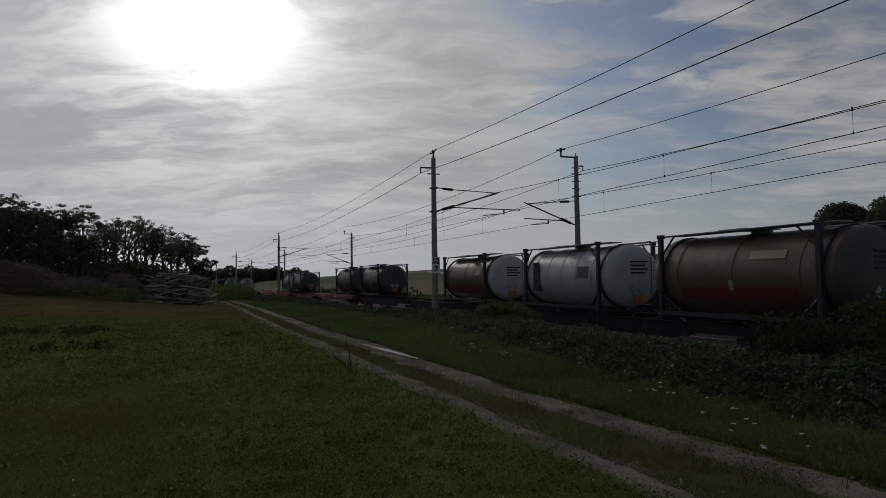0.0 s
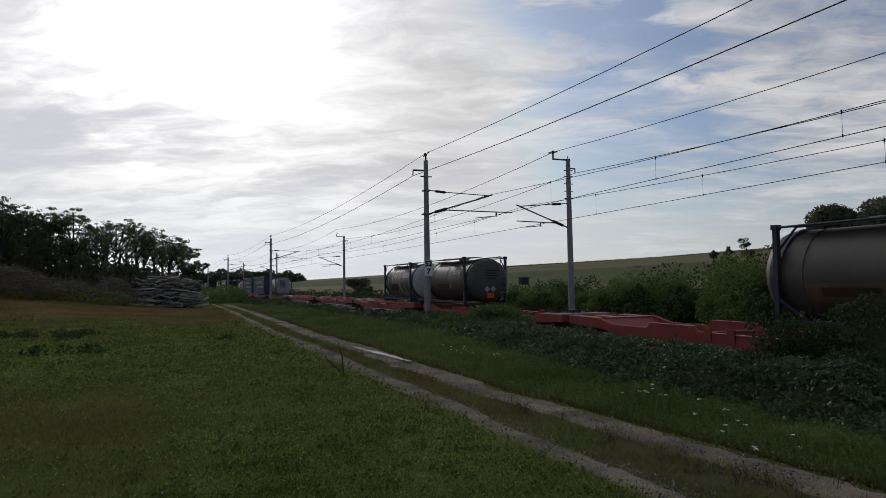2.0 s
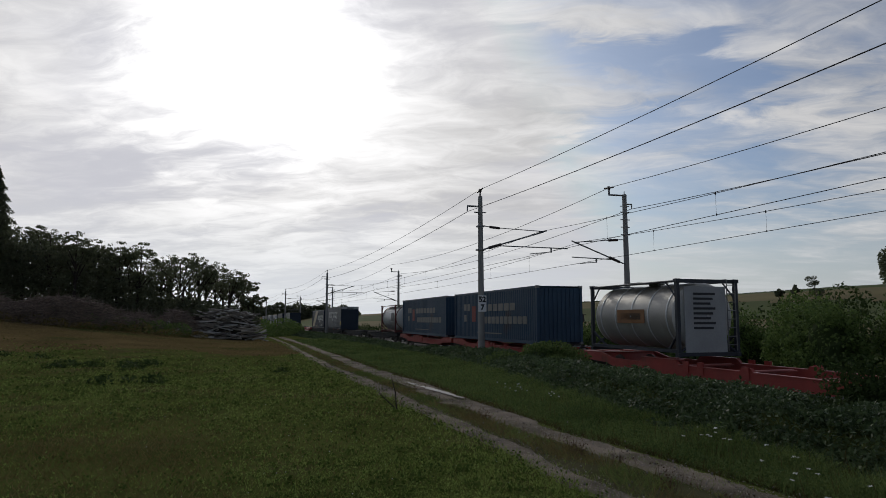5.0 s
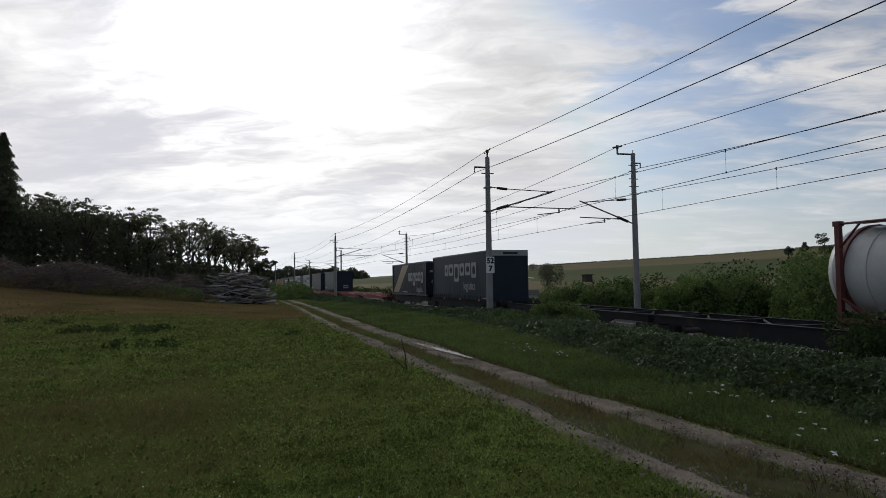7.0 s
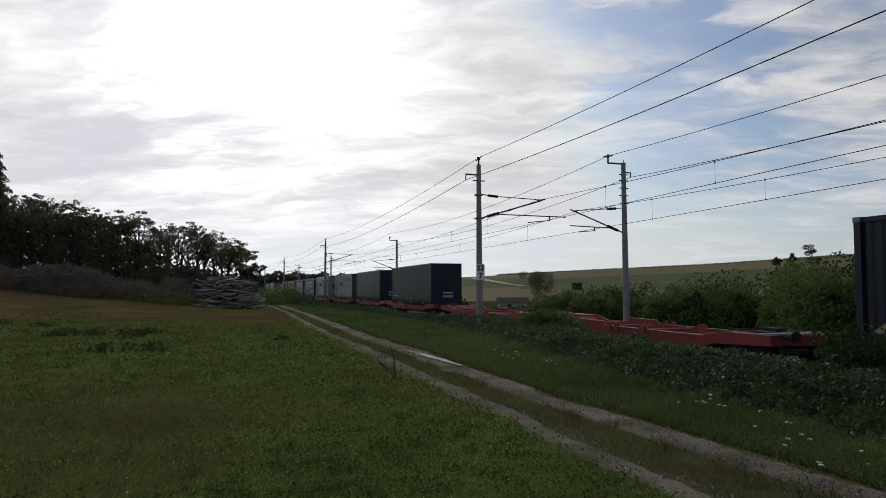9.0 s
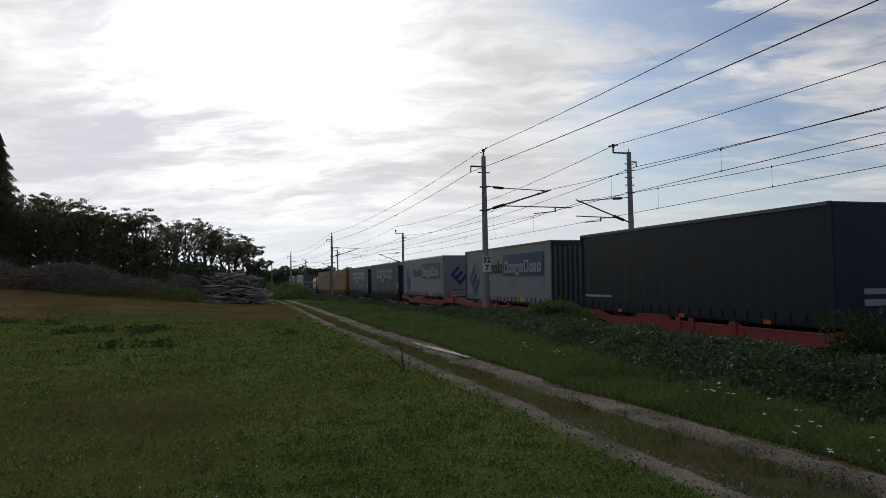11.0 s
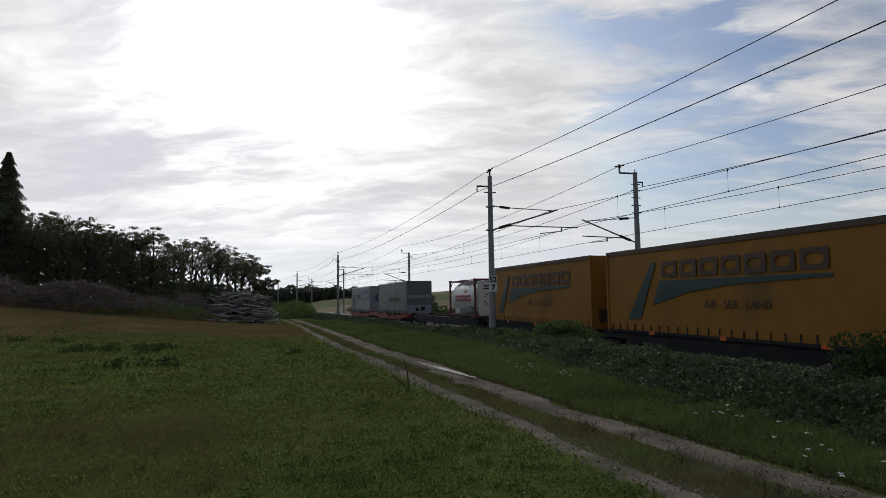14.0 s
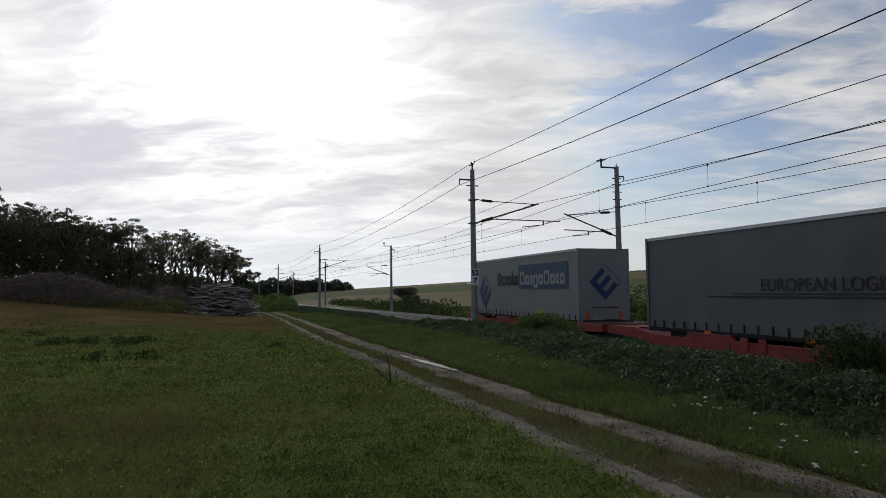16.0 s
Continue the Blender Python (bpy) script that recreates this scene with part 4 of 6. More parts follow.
def box_container(wagon_s, wagon_len, s, mat, label, length=13.72, height=3.0):
    c = thing("freight_container", label, "container", "freight containers on the train")
    z0, hw = 1.08, 1.22
    # corrugated side: trapezoid ribs
    for x, sgn in ((-hw, -1), (hw, 1)):
        bm = bmesh.new()
        prof, y = [], 0.22
        while y < length - 0.22:
            for dy, dx in ((0.0, 0.0), (0.07, 0.0), (0.105, 0.036), (0.175, 0.036), (0.21, 0.0)):
                prof.append((y + dy, dx))
            y += 0.28
        rows = [[bm.verts.new((x - sgn * dx, min(yy, length - 0.2), z)) for yy, dx in prof] for z in (z0 + 0.16, z0 + height - 0.12)]
        for k in range(len(prof) - 1):
            bm.faces.new((rows[0][k], rows[0][k + 1], rows[1][k + 1], rows[1][k]))
        part("corrugated_side", bm, mat, c)
        part("side_rail", boxes((x - 0.03, x + 0.03, 0.15, length - 0.15, z0, z0 + 0.17), (x - 0.03, x + 0.03, 0.15, length - 0.15, z0 + height - 0.12, z0 + height)), mat, c)
        for y in (0.09, length - 0.09):
            part("corner_post", boxes((x - 0.07, x + 0.07, y - 0.09, y + 0.09, z0, z0 + height)), mat, c)
            for lo, hi in ((z0, z0 + 0.13), (z0 + height - 0.12, z0 + height + 0.01)):
                part("corner_casting", boxes((x - 0.085, x + 0.085, y - 0.1, y + 0.1, lo, hi)), M["steel"], c)
    part("roof_sheet", boxes((-hw, hw, 0.1, length - 0.1, z0 + height - 0.05, z0 + height - 0.01)), mat, c)
    part("floor_frame", boxes((-hw, hw, 0.1, length - 0.1, z0 + 0.02, z0 + 0.12)), T["dark"], c)
    # end wall with upright ribs
    bm = bmesh.new()
    for k in range(9):
        x = -1.08 + k * 0.24
        box(bm, x, x + 0.14, 0.02, 0.06, z0 + 0.15, z0 + height - 0.12)
    part("end_rib", bm, mat, c)
    part("end_wall", boxes((-1.15, 1.15, 0.06, 0.09, z0 + 0.1, z0 + height - 0.1)), mat, c)
    part("rear_doors", boxes((-1.15, -0.01, length - 0.1, length - 0.05, z0 + 0.1, z0 + height - 0.1), (0.01, 1.15, length - 0.1, length - 0.05, z0 + 0.1, z0 + height - 0.1)), mat, c)
    part("locking_bars", rods(*[((x, length - 0.02, z0 + 0.15), (x, length - 0.02, z0 + height - 0.15), 0.02) for x in (-0.8, -0.3, 0.3, 0.8)]), M["steel"], c)
    MOVING.append((c, wagon_s, wagon_len, s - wagon_s))
    return c


def curtain_trailer(wagon_s, wagon_len, s, mat, label, end_mat=None, length=13.6, top=4.27, bottom=1.0, roof=None):
    """Curtain-sided semi-trailer lifted on to the wagon."""
    c = thing("semi_trailer", label, "semi-trailer", "semi-trailers on the train")
    hw = 1.25
    end_mat = end_mat or mat
    # curtains with soft vertical folds
    for x, sgn in ((-hw, -1), (hw, 1)):
        bm = bmesh.new()
        n = 90
        rows = []
        for j, z in enumerate(np.linspace(bottom + 0.1, top - 0.1, 6)):
            row = []
            for k in range(n + 1):
                y = 0.12 + (length - 0.24) * k / n
                d = 0.012 * noise.noise((y * 1.4, z * 0.5, s)) + 0.006 * math.sin(y * math.tau / 0.62) * (1 - j / 6)
                row.append(bm.verts.new((x - sgn * 0.02 + d, y, z)))
            rows.append(row)
        for a, b in zip(rows, rows[1:]):
            for k in range(n):
                bm.faces.new((a[k], a[k + 1], b[k + 1], b[k]))
        shade_smooth(part("curtain", bm, mat, c), 60)
        part("roof_rail", boxes((x - 0.02, x + 0.02, 0, length, top - (0.18 if roof is T["print_brown"] else 0.1), top)), roof or T["roof"], c)
        part("bottom_rail", boxes((x - 0.015, x + 0.015, 0, length, bottom, bottom + 0.1)), T["dark"], c)
        for y in (0.06, length - 0.06):
            part("corner_post", boxes((x - 0.025, x + 0.025, y - 0.06, y + 0.06, bottom, top)), end_mat, c)
    for k in range(24):
        y = 0.4 + (length - 0.8) * k / 23
        part("strap", boxes((-hw - 0.012, -hw + 0.01, y - 0.022, y + 0.022, bottom - 0.06, bottom + 0.34)), T["dark"], c)
    part("roof_sheet", boxes((-hw + 0.02, hw - 0.02, 0.0, length, top - 0.05, top - 0.01)), T["grey_curtain"], c)
    part("floor", boxes((-hw + 0.03, hw - 0.03, 0.02, length - 0.02, bottom - 0.04, bottom + 0.06)), T["dark"], c)
    part("end_wall", boxes((-hw + 0.04, hw - 0.04, 0.0, 0.06, bottom, top - 0.04)), end_mat, c)
    part("rear_door", boxes((-hw + 0.04, -0.01, length - 0.06, length, bottom, top - 0.04), (0.01, hw - 0.04, length - 0.06, length, bottom, top - 0.04)), end_mat, c)
    part("chassis_beam", boxes((-0.5, -0.38, 0.4, length - 0.3, bottom - 0.26, bottom - 0.04), (0.38, 0.5, 0.4, length - 0.3, bottom - 0.26, bottom - 0.04)), T["dark"], c)
    for y in (length - 1.6, length - 2.9, length - 4.2):
        for x in (-0.98, 0.98):
            bm = bmesh.new()
            lathe(bm, ((-0.17, 0.2), (-0.16, 0.44), (-0.12, 0.49), (0.12, 0.49), (0.16, 0.44), (0.17, 0.2)), 18, "x")
            part("wheel", bm, T["tyre"], c).matrix_basis = pose(x, y, 0.62 if bottom < 1.1 else 0.72)
    for x in (-0.8, 0.8):
        part("landing_leg", boxes((x - 0.06, x + 0.06, 2.5, 2.62, bottom - 0.45, bottom)), T["dark"], c)
    for k in range(3):
        part("side_marker", boxes((-hw - 0.016, -hw + 0.01, 2.2 + 4.0 * k, 2.5 + 4.0 * k, bottom - 0.02, bottom + 0.1)), T["orange_lamp"], c)
    MOVING.append((c, wagon_s, wagon_len, s - wagon_s))
    return c


def plate(parent, x, y0, y1, z0, z1, mat, name="painted_plate", out=0.0):
    z0, z1 = (z + 0.1 if z > 1.3 else z for z in (z0, z1))
    return part(name, boxes((x - 0.012 - out, x - 0.004 - out, y0, y1, z0, z1)), mat, parent)


def block_word(parent, y_left, y_right, z, height, mat, shapes, x=-1.25, name="word_block", solid=False):
    """Plain blocks in place of a brand's letters, each a part; a shape: width, extra height above, depth below."""
    total = sum(w for w, _, _ in shapes) + 0.16 * (len(shapes) - 1)
    unit_w = (y_left - y_right) / total
    y = y_left
    for w, up, down in shapes:
        a, b = y - w * unit_w, y
        c = min(0.1 * height, 0.2 * w * unit_w)
        bm = bmesh.new()
        lo, hi = z - down * height, z + height * (1 + up)

        def rim(e):  # corner-cut outline, drawn in by e
            q = min(c + 0.4 * e, (b - a) / 2 - e)
            return [(a + e + q, lo + e), (b - e - q, lo + e), (b - e, lo + e + q), (b - e, hi - e - q), (b - e - q, hi - e), (a + e + q, hi - e), (a + e, hi - e - q), (a + e, lo + e + q)]
        stroke = 0.25 * height
        if solid or b - a < 2.6 * stroke:
            slab(bm, rim(0.0), x - 0.018, x - 0.004)
        else:  # an open block
            outer, inner = rim(0.0), rim(stroke)
            rings = [[bm.verts.new((xx, p, q)) for p, q in ol] for ol in (outer, inner) for xx in (x - 0.018, x - 0.004)]
            for k in range(8):
                n = (k + 1) % 8
                for u, v in ((0, 2), (0, 1), (2, 3)):
                    bm.faces.new((rings[u][k], rings[u][n], rings[v][n], rings[v][k]))
            bmesh.ops.recalc_face_normals(bm, faces=bm.faces[:])
        part(name, bm, mat, parent)
        y -= (w + 0.16) * unit_w


WORD = ((0.6, 0, 0), (0.85, 0, 0), (0.85, 0, 0.5), (0.75, 0, 0), (0.85, 0, 0), (0.75, 0, 0.2))
SMALL = ((0.28, 0.4, 0), (0.8, 0, 0), (0.8, 0, 0.35), (0.28, 0.3, 0), (0.7, 0, 0), (0.4, 0.3, 0), (0.28, 0.3, 0), (0.7, 0, 0), (0.65, 0, 0))


def navy_trailer(ws, wl, s, label):
    c = curtain_trailer(ws, wl, s, T["navy"], label, roof=T["grey_curtain"])
    block_word(c, 10.2, 2.8, 2.72, 0.86, T["print_white"], WORD)
    lettering("word", "logistics", 0.8, Matrix(((0, 0, -1, -1.262), (-1, 0, 0, 4.30), (0, 1, 0, 1.98), (0, 0, 0, 1))), T["print_white"], c)
    plate(c, -1.25, 0.15, 0.75, 1.5, 2.05, T["print_yellow"], "yellow_plate")
    plate(c, -1.25, 0.4, 1.6, 1.15, 1.22, T["print_white"], "marking")
    part("front_fairing", boxes((-1.22, 1.22, -0.05, 0.0, 3.9, 4.24)), T["print_white"], c)
    part("front_mark", boxes((-0.45, 0.55, -0.062, -0.05, 3.99, 4.13)), T["print_black"], c)
    return c


def slant_emblem(parent, at, side, mat):
    """A comb of three bars on a stem, turned on its corner, and the thin outline of its square."""
    def bar(name, a0, a1, b0, b1, o):
        k = side / 2 / math.sqrt(2)
        bm = bmesh.new()
        ring = [((a + b) * k, (b - a) * k) for a, b in ((a0, b0), (a1, b0), (a1, b1), (a0, b1))]
        top = [bm.verts.new(at(u, v, o)) for u, v in ring]
        low = [bm.verts.new(at(u, v, 0.0)) for u, v in ring]
        bm.faces.new(top)
        for q in range(4):
            bm.faces.new((top[q], low[q], low[(q + 1) % 4], top[(q + 1) % 4]))
        bmesh.ops.recalc_face_normals(bm, faces=bm.faces)
        part(name, bm, mat, parent)
    bar("emblem_stem", 0, 2, 0, 0.45, 0.012)
    for a in (0.0, 0.79, 1.58):
        bar("emblem_bar", a, a + 0.42, 0.45, 1.6, 0.012)
    bar("emblem_line", 0, 2, 1.96, 2.0, 0.010)
    bar("emblem_line", 0, 0.04, 1.35, 1.96, 0.010)
    bar("emblem_line", 1.96, 2.0, 1.35, 1.96, 0.010)


def pale_trailer(ws, wl, s, label):
    c = curtain_trailer(ws, wl, s, T["pale_curtain"], label, end_mat=None if s > 350 else T["green_curtain"], roof=T["roof"] if s > 350 else T["amber_roof"])
    x = -1.25
    slant_emblem(c, lambda u, v, o: (x - 0.004 - o, 12.72 - u, 2.42 + v), 1.5, T["blue"])
    block_word(c, 9.6, 6.75, 2.72, 0.52, T["print_black"], ((0.8, 0.35, 0), (1.0, 0, 0), (0.75, 0, 0), (0.25, 0.45, 0), (0.7, 0, 0)))
    plate(c, x, 1.0, 6.6, 2.42, 3.66, T["panel_blue"], "blue_panel")
    block_word(c, 6.35, 1.3, 2.72, 0.5, T["print_white"], ((0.85, 0.35, 0), (0.7, 0, 0), (0.5, 0, 0), (0.75, 0, 0.3), (0.75, 0, 0)) + ((0.9, 0.35, 0), (0.7, 0, 0), (0.5, 0, 0), (0.7, 0, 0)), x=x - 0.012)
    if s > 350:
        slant_emblem(c, lambda u, v, o: (-0.75 + u, -0.002 - o, 2.78 + v), 1.12, T["blue"])
    else:  # ribbed dark front wall
        for k in range(9):
            part("rib", boxes((-1.15 + 0.27 * k, -1.03 + 0.27 * k, -0.03, 0.0, 1.1, 3.95)), T["grey_curtain"], c)
    part("end_marking", boxes((-0.6, 0.7, -0.012, 0.0, 1.62, 1.67)), T["print_black"], c)
    for xx in (-0.95, 0.7):
        part("end_light", boxes((xx, xx + 0.16, -0.03, 0.0, 1.1, 1.5)), T["orange_lamp"], c)
    part("number_plate", boxes((-0.6, -0.3, -0.02, 0.0, 1.05, 1.2)), T["print_white"], c)
    plate(c, x, 3.6, 4.2, 1.0, 1.35, T["print_yellow"], "yellow_plate")
    return c


def yellow_trailer(ws, wl, s, label):
    c = curtain_trailer(ws, wl, s, T["yellow_curtain"], label, roof=T["print_brown"])
    x = -1.25
    bm = bmesh.new()
    slab(bm, [(12.0, 1.5), (11.1, 1.55), (9.95, 3.66), (10.25, 3.68)], x - 0.014, x - 0.004)
    slab(bm, [(9.75, 2.98), (2.0, 2.98), (2.0, 2.88), (5.5, 2.78), (8.0, 2.55), (10.2, 2.1)], x - 0.014, x - 0.004)
    part("sweep_mark", bm, T["print_green"], c)
    block_word(c, 9.6, 2.1, 3.08, 0.6, T["print_brown"], ((0.85, 0, 0), (0.85, 0, 0), (0.85, 0, 0), (0.8, 0, 0), (0.85, 0, 0), (0.85, 0, 0), (0.9, 0, 0)))
    lettering("words", "AIR - SEA - LAND", 0.40, pose(x - 0.008, 5.7, 2.12, 90, 0, -90), T["print_brown"], c)
    part("end_plate", boxes((-0.9, -0.3, -0.015, 0.0, 1.3, 1.9)), T["print_brown"], c)
    return c


# wagons: front along the line, length
def wagon_end(a, b):
    return a, b - a


W = {n: wagon_end(*ab) for n, ab in dict(k1=(-2.0, 28.8), k2=(29.6, 60.6), r1=(61.6, 97.2), r2=(97.9, 132.4), r3=(133.2, 168.2), r4=(169.4, 203.0), k3=(203.7, 234.6), k4=(235.4, 267.4), r5=(268.3, 302.3),
                                         r6=(303.1, 338.0), r7=(338.8, 373.5), k5=(374.1, 404.6), k6=(405.2, 436.0), k7=(436.8, 456.6), r8=(457.4, 492.2)).items()}
for n, (a, n_len) in W.items():
    (pocket_wagon if n[0] == "r" else skeletal_wagon)(a, n_len)

tank_container(*W["k1"], 11.65, T["brown_tank"], T["grey_tank"], T["frame"], "dusty brown tank container in a dark frame on a black wagon", bands=((0.9, 5.2, 1.62, 2.0, T["redband"]),), marks=((1.2, 2.4, 2.75, 3.0, T["cream"]), (3.0, 3.16, 1.9, 2.2, T["print_white"])))
tank_container(*W["k1"], 21.2, T["white_tank"], T["white_tank"], T["frame"], "weathered white tank container with polished straps and a black side panel", marks=((4.75, 5.35, 1.75, 3.0, T["print_black"]), (0.9, 1.7, 2.3, 2.75, T["grey_tank"])), straps=5)
tank_container(*W["k2"], 31.7, T["brown_tank"], T["white_tank"], T["frame"], "dusty brown tank container with white ends and a dark red band", bands=((0.6, 5.5, 1.55, 1.95, T["redband"]),), marks=((0.8, 1.5, 2.5, 2.9, T["cream"]),))
tank_container(*W["k2"], 53.1, T["grey_tank"], T["grey_tank"], T["frame"], "dirty grey tank container with orange band on black wagon", bands=((1.1, 5.1, 1.75, 2.2, T["rust_band"]),), marks=((1.3, 2.6, 1.86, 2.08, T["print_brown"]), (3.3, 4.7, 1.86, 2.08, T["print_brown"]), (2.9, 3.05, 1.85, 2.1, T["print_white"]), (0.9, 1.3, 2.8, 2.95, T["dull_white"]), (1.4, 2.2, 2.8, 2.84, T["dull_white"])))
tank_container(*W["r1"], 63.1, T["grey_tank"], T["grey_tank"], T["frame"], "dull grey tank container with orange band on red wagon", bands=((0.9, 5.3, 1.7, 2.15, T["rust_band"]),), marks=((1.2, 2.5, 1.82, 2.06, T["print_brown"]), (3.3, 4.8, 1.82, 2.06, T["print_brown"]), (2.85, 3.0, 1.78, 2.1, T["print_white"])))
tank_container(*W["r1"], 89.9, T["grey_tank"], T["grey_tank"], T["frame"], "dirty brown-grey tank container with hazard plates on a red wagon", bands=((0.7, 5.3, 1.85, 2.3, T["rust_band"]),), marks=((1.0, 1.3, 2.72, 2.86, T["dull_white"]), (1.4, 2.0, 2.74, 2.79, T["dull_white"]), (2.6, 4.3, 1.95, 2.2, T["print_brown"]), (2.3, 2.5, 1.95, 2.2, T["print_white"])))
tank_container(*W["r2"], 99.3, T["peeling_tank"], T["white_tank"], T["frame_blue"], "peeling white and brown tank container in a blue frame", marks=((0.8, 2.2, 2.6, 3.0, T["print_white"]), (0.8, 2.2, 2.35, 2.58, T["orange"]), (3.1, 4.6, 1.75, 2.2, T["print_brown"])), straps=6)
tank_container(*W["r3"], 160.5, T["steel_tank"], T["white_tank"], T["frame"], "dull silver tank container with a white end panel and orange label", marks=((2.1, 4.0, 2.1, 2.62, T["orange"]), (2.35, 3.75, 2.24, 2.48, T["print_brown"])), panel=True, straps=5)
for s, number in ((172.0, 1), (187.9, 2)):
    c = box_container(*W["r4"], s, T["blue_box"], "faded blue corrugated freight container with pale lettering blocks")
    block_word(c, 9.0, 3.0, 2.85, 0.42, T["dim_cream"], [(0.7, 0, 0)] * 7, x=-1.228, solid=True)
    block_word(c, 8.6, 1.4, 2.1, 0.42, T["dim_cream"], [(0.7, 0, 0)] * 11, x=-1.228, solid=True)
    bars(c, -1.232, ((11.3, 11.8, 2.9, 3.35), (11.3, 11.8, 2.2, 2.65), (10.6, 11.1, 2.9, 3.35)), T["dim_cream"], "emblem_bars")
    bars(c, -1.232, ((9.5, 10.2, 2.2, 3.2),), T["redband"], "emblem_bars")
    bars(c, -1.232, ((5.0, 9.2, 1.5, 1.56),), T["dim_cream"], "marking")
tank_container(*W["k3"], 204.6, T["white_tank"], T["white_tank"], T["frame_red"], "white tank container with a dark emblem in a red-brown frame", marks=((1.0, 2.2, 2.1, 2.9, T["print_black"]),))
navy_trailer(*W["k4"], 236.6, "dark navy curtain-sided semi-trailer with pale word-like shapes on a black wagon")
c = box_container(*W["k4"], 252.4, T["navy_box"], "navy corrugated freight container with a cream slanted stripe")
bm = bmesh.new()
slab(bm, [(13.4, 1.3), (11.0, 1.3), (6.6, 3.92), (9.2, 3.92)], -1.236, -1.228)
part("slanted_stripe", bm, T["cream"], c)
block_word(c, 6.7, 1.2, 2.38, 0.78, T["print_white"], WORD, x=-1.23)
lettering("word", "logistics", 0.66, Matrix(((0, 0, -1, -1.236), (-1, 0, 0, 2.48), (0, 1, 0, 1.62), (0, 0, 0, 1))), T["print_white"], c)
lettering("number", "45", 0.5, Matrix(((1, 0, 0, -0.62), (0, 0, -1, -0.07), (0, 1, 0, 2.3), (0, 0, 0, 1))), T["print_white"], c)
part("word_block", boxes((-0.95, -0.1, -0.07, -0.06, 3.12, 3.3)), T["print_white"], c)
bars(c, -1.234, ((7.2, 9.1, 1.32, 1.44),), T["cream"], "small_marking")
for s, wn, label in ((304.4, "r6", "dark green curtain-sided semi-trailer with a navy front wall"), (323.4, "r6", "black-green curtain-sided semi-trailer on a red wagon")):
    c = curtain_trailer(*W[wn], s, T["green_curtain"] if s < 310 else T["black_curtain"], label, T["navy"], roof=T["grey_curtain"])
    part("front_label", boxes((-0.3, 0.55, -0.02, 0.0, 1.55, 1.72), (-0.3, 0.55, -0.02, 0.0, 1.85, 2.0)), T["print_white"], c)
    bars(c, -1.256, ((11.0, 13.2, 1.55, 1.65),), T["print_white"], "marking")
pale_trailer(*W["r7"], 339.95, "pale grey curtain-sided semi-trailer with a blue panel and emblem")
pale_trailer(*W["r7"], 359.0, "pale grey curtain-sided semi-trailer with a blue panel and emblem")
navy_trailer(*W["k5"], 374.8, "dark navy curtain-sided semi-trailer with pale word-like shapes on a black wagon")
navy_trailer(*W["k5"], 390.0, "dark navy curtain-sided semi-trailer with pale word-like shapes on a black wagon")
yellow_trailer(*W["k6"], 406.2, "yellow curtain-sided semi-trailer with dark green lettering shapes")
yellow_trailer(*W["k6"], 421.2, "yellow curtain-sided semi-trailer with dark green lettering shapes")
hoyer = tank_container(*W["k7"], 437.75, T["clean_white"], T["clean_white"], T["frame_red"], "clean white tank container with red letter shapes in a red-brown frame", marks=((2.0, 2.7, 2.7, 2.95, T["orange"]),), panel=True)
block_word(hoyer, 4.55, 1.0, 2.22, 0.44, T["redletter"], ((0.8, 0, 0), (0.85, 0, 0), (0.75, 0, 0), (0.7, 0, 0), (0.8, 0, 0)), x=-1.205)
lettering("words", "FOOD", 0.3, pose(-0.985, 1.3, 1.76, 127, 0, -90), T["print_black"], hoyer)
for k in range(14):
    a = k * math.tau / 14
    if k not in (0, 7):
        part("panel_mark", boxes((-0.05, 0.05, 0.012, 0.03, -0.06, 0.06)), T["redletter"], hoyer).matrix_basis = pose(-0.1 + 0.44 * math.cos(a), 0, 2.35 + 0.44 * math.sin(a), 0, 90 - math.degrees(a), 0)
part("valve_box", boxes((-1.22, -0.8, 3.6, 4.6, 1.2, 1.75)), T["white_tank"], hoyer)
c = curtain_trailer(*W["r8"], 458.3, T["grey_curtain"], "grey curtain-sided semi-trailer with black lettering and an open rear panel")
lettering("words", "EUROPEAN LOGISTICS", 0.50, pose(-1.262, 5.5, 2.5, 90, 0, -90), T["print_black"], c)
bars(c, -1.258, ((2.5, 10.3, 2.16, 2.2), (2.5, 9.2, 2.25, 2.28)), T["print_black"], "underline")
part("end_frame", boxes((-1.2, 1.2, -0.05, 0.0, 2.55, 2.9), (-1.2, 1.2, -0.06, 0.0, 1.0, 1.9)), T["pale_curtain"], c)
part("end_fitting", boxes((0.15, 0.5, -0.2, -0.06, 1.35, 1.75)), T["dark"], c)
part("end_fitting", boxes((-0.4, -0.1, -0.09, -0.06, 1.3, 1.6)), T["dark"], c)
pale_trailer(*W["r8"], 477.0, "pale grey curtain-sided semi-trailer with a blue panel on the last wagon")


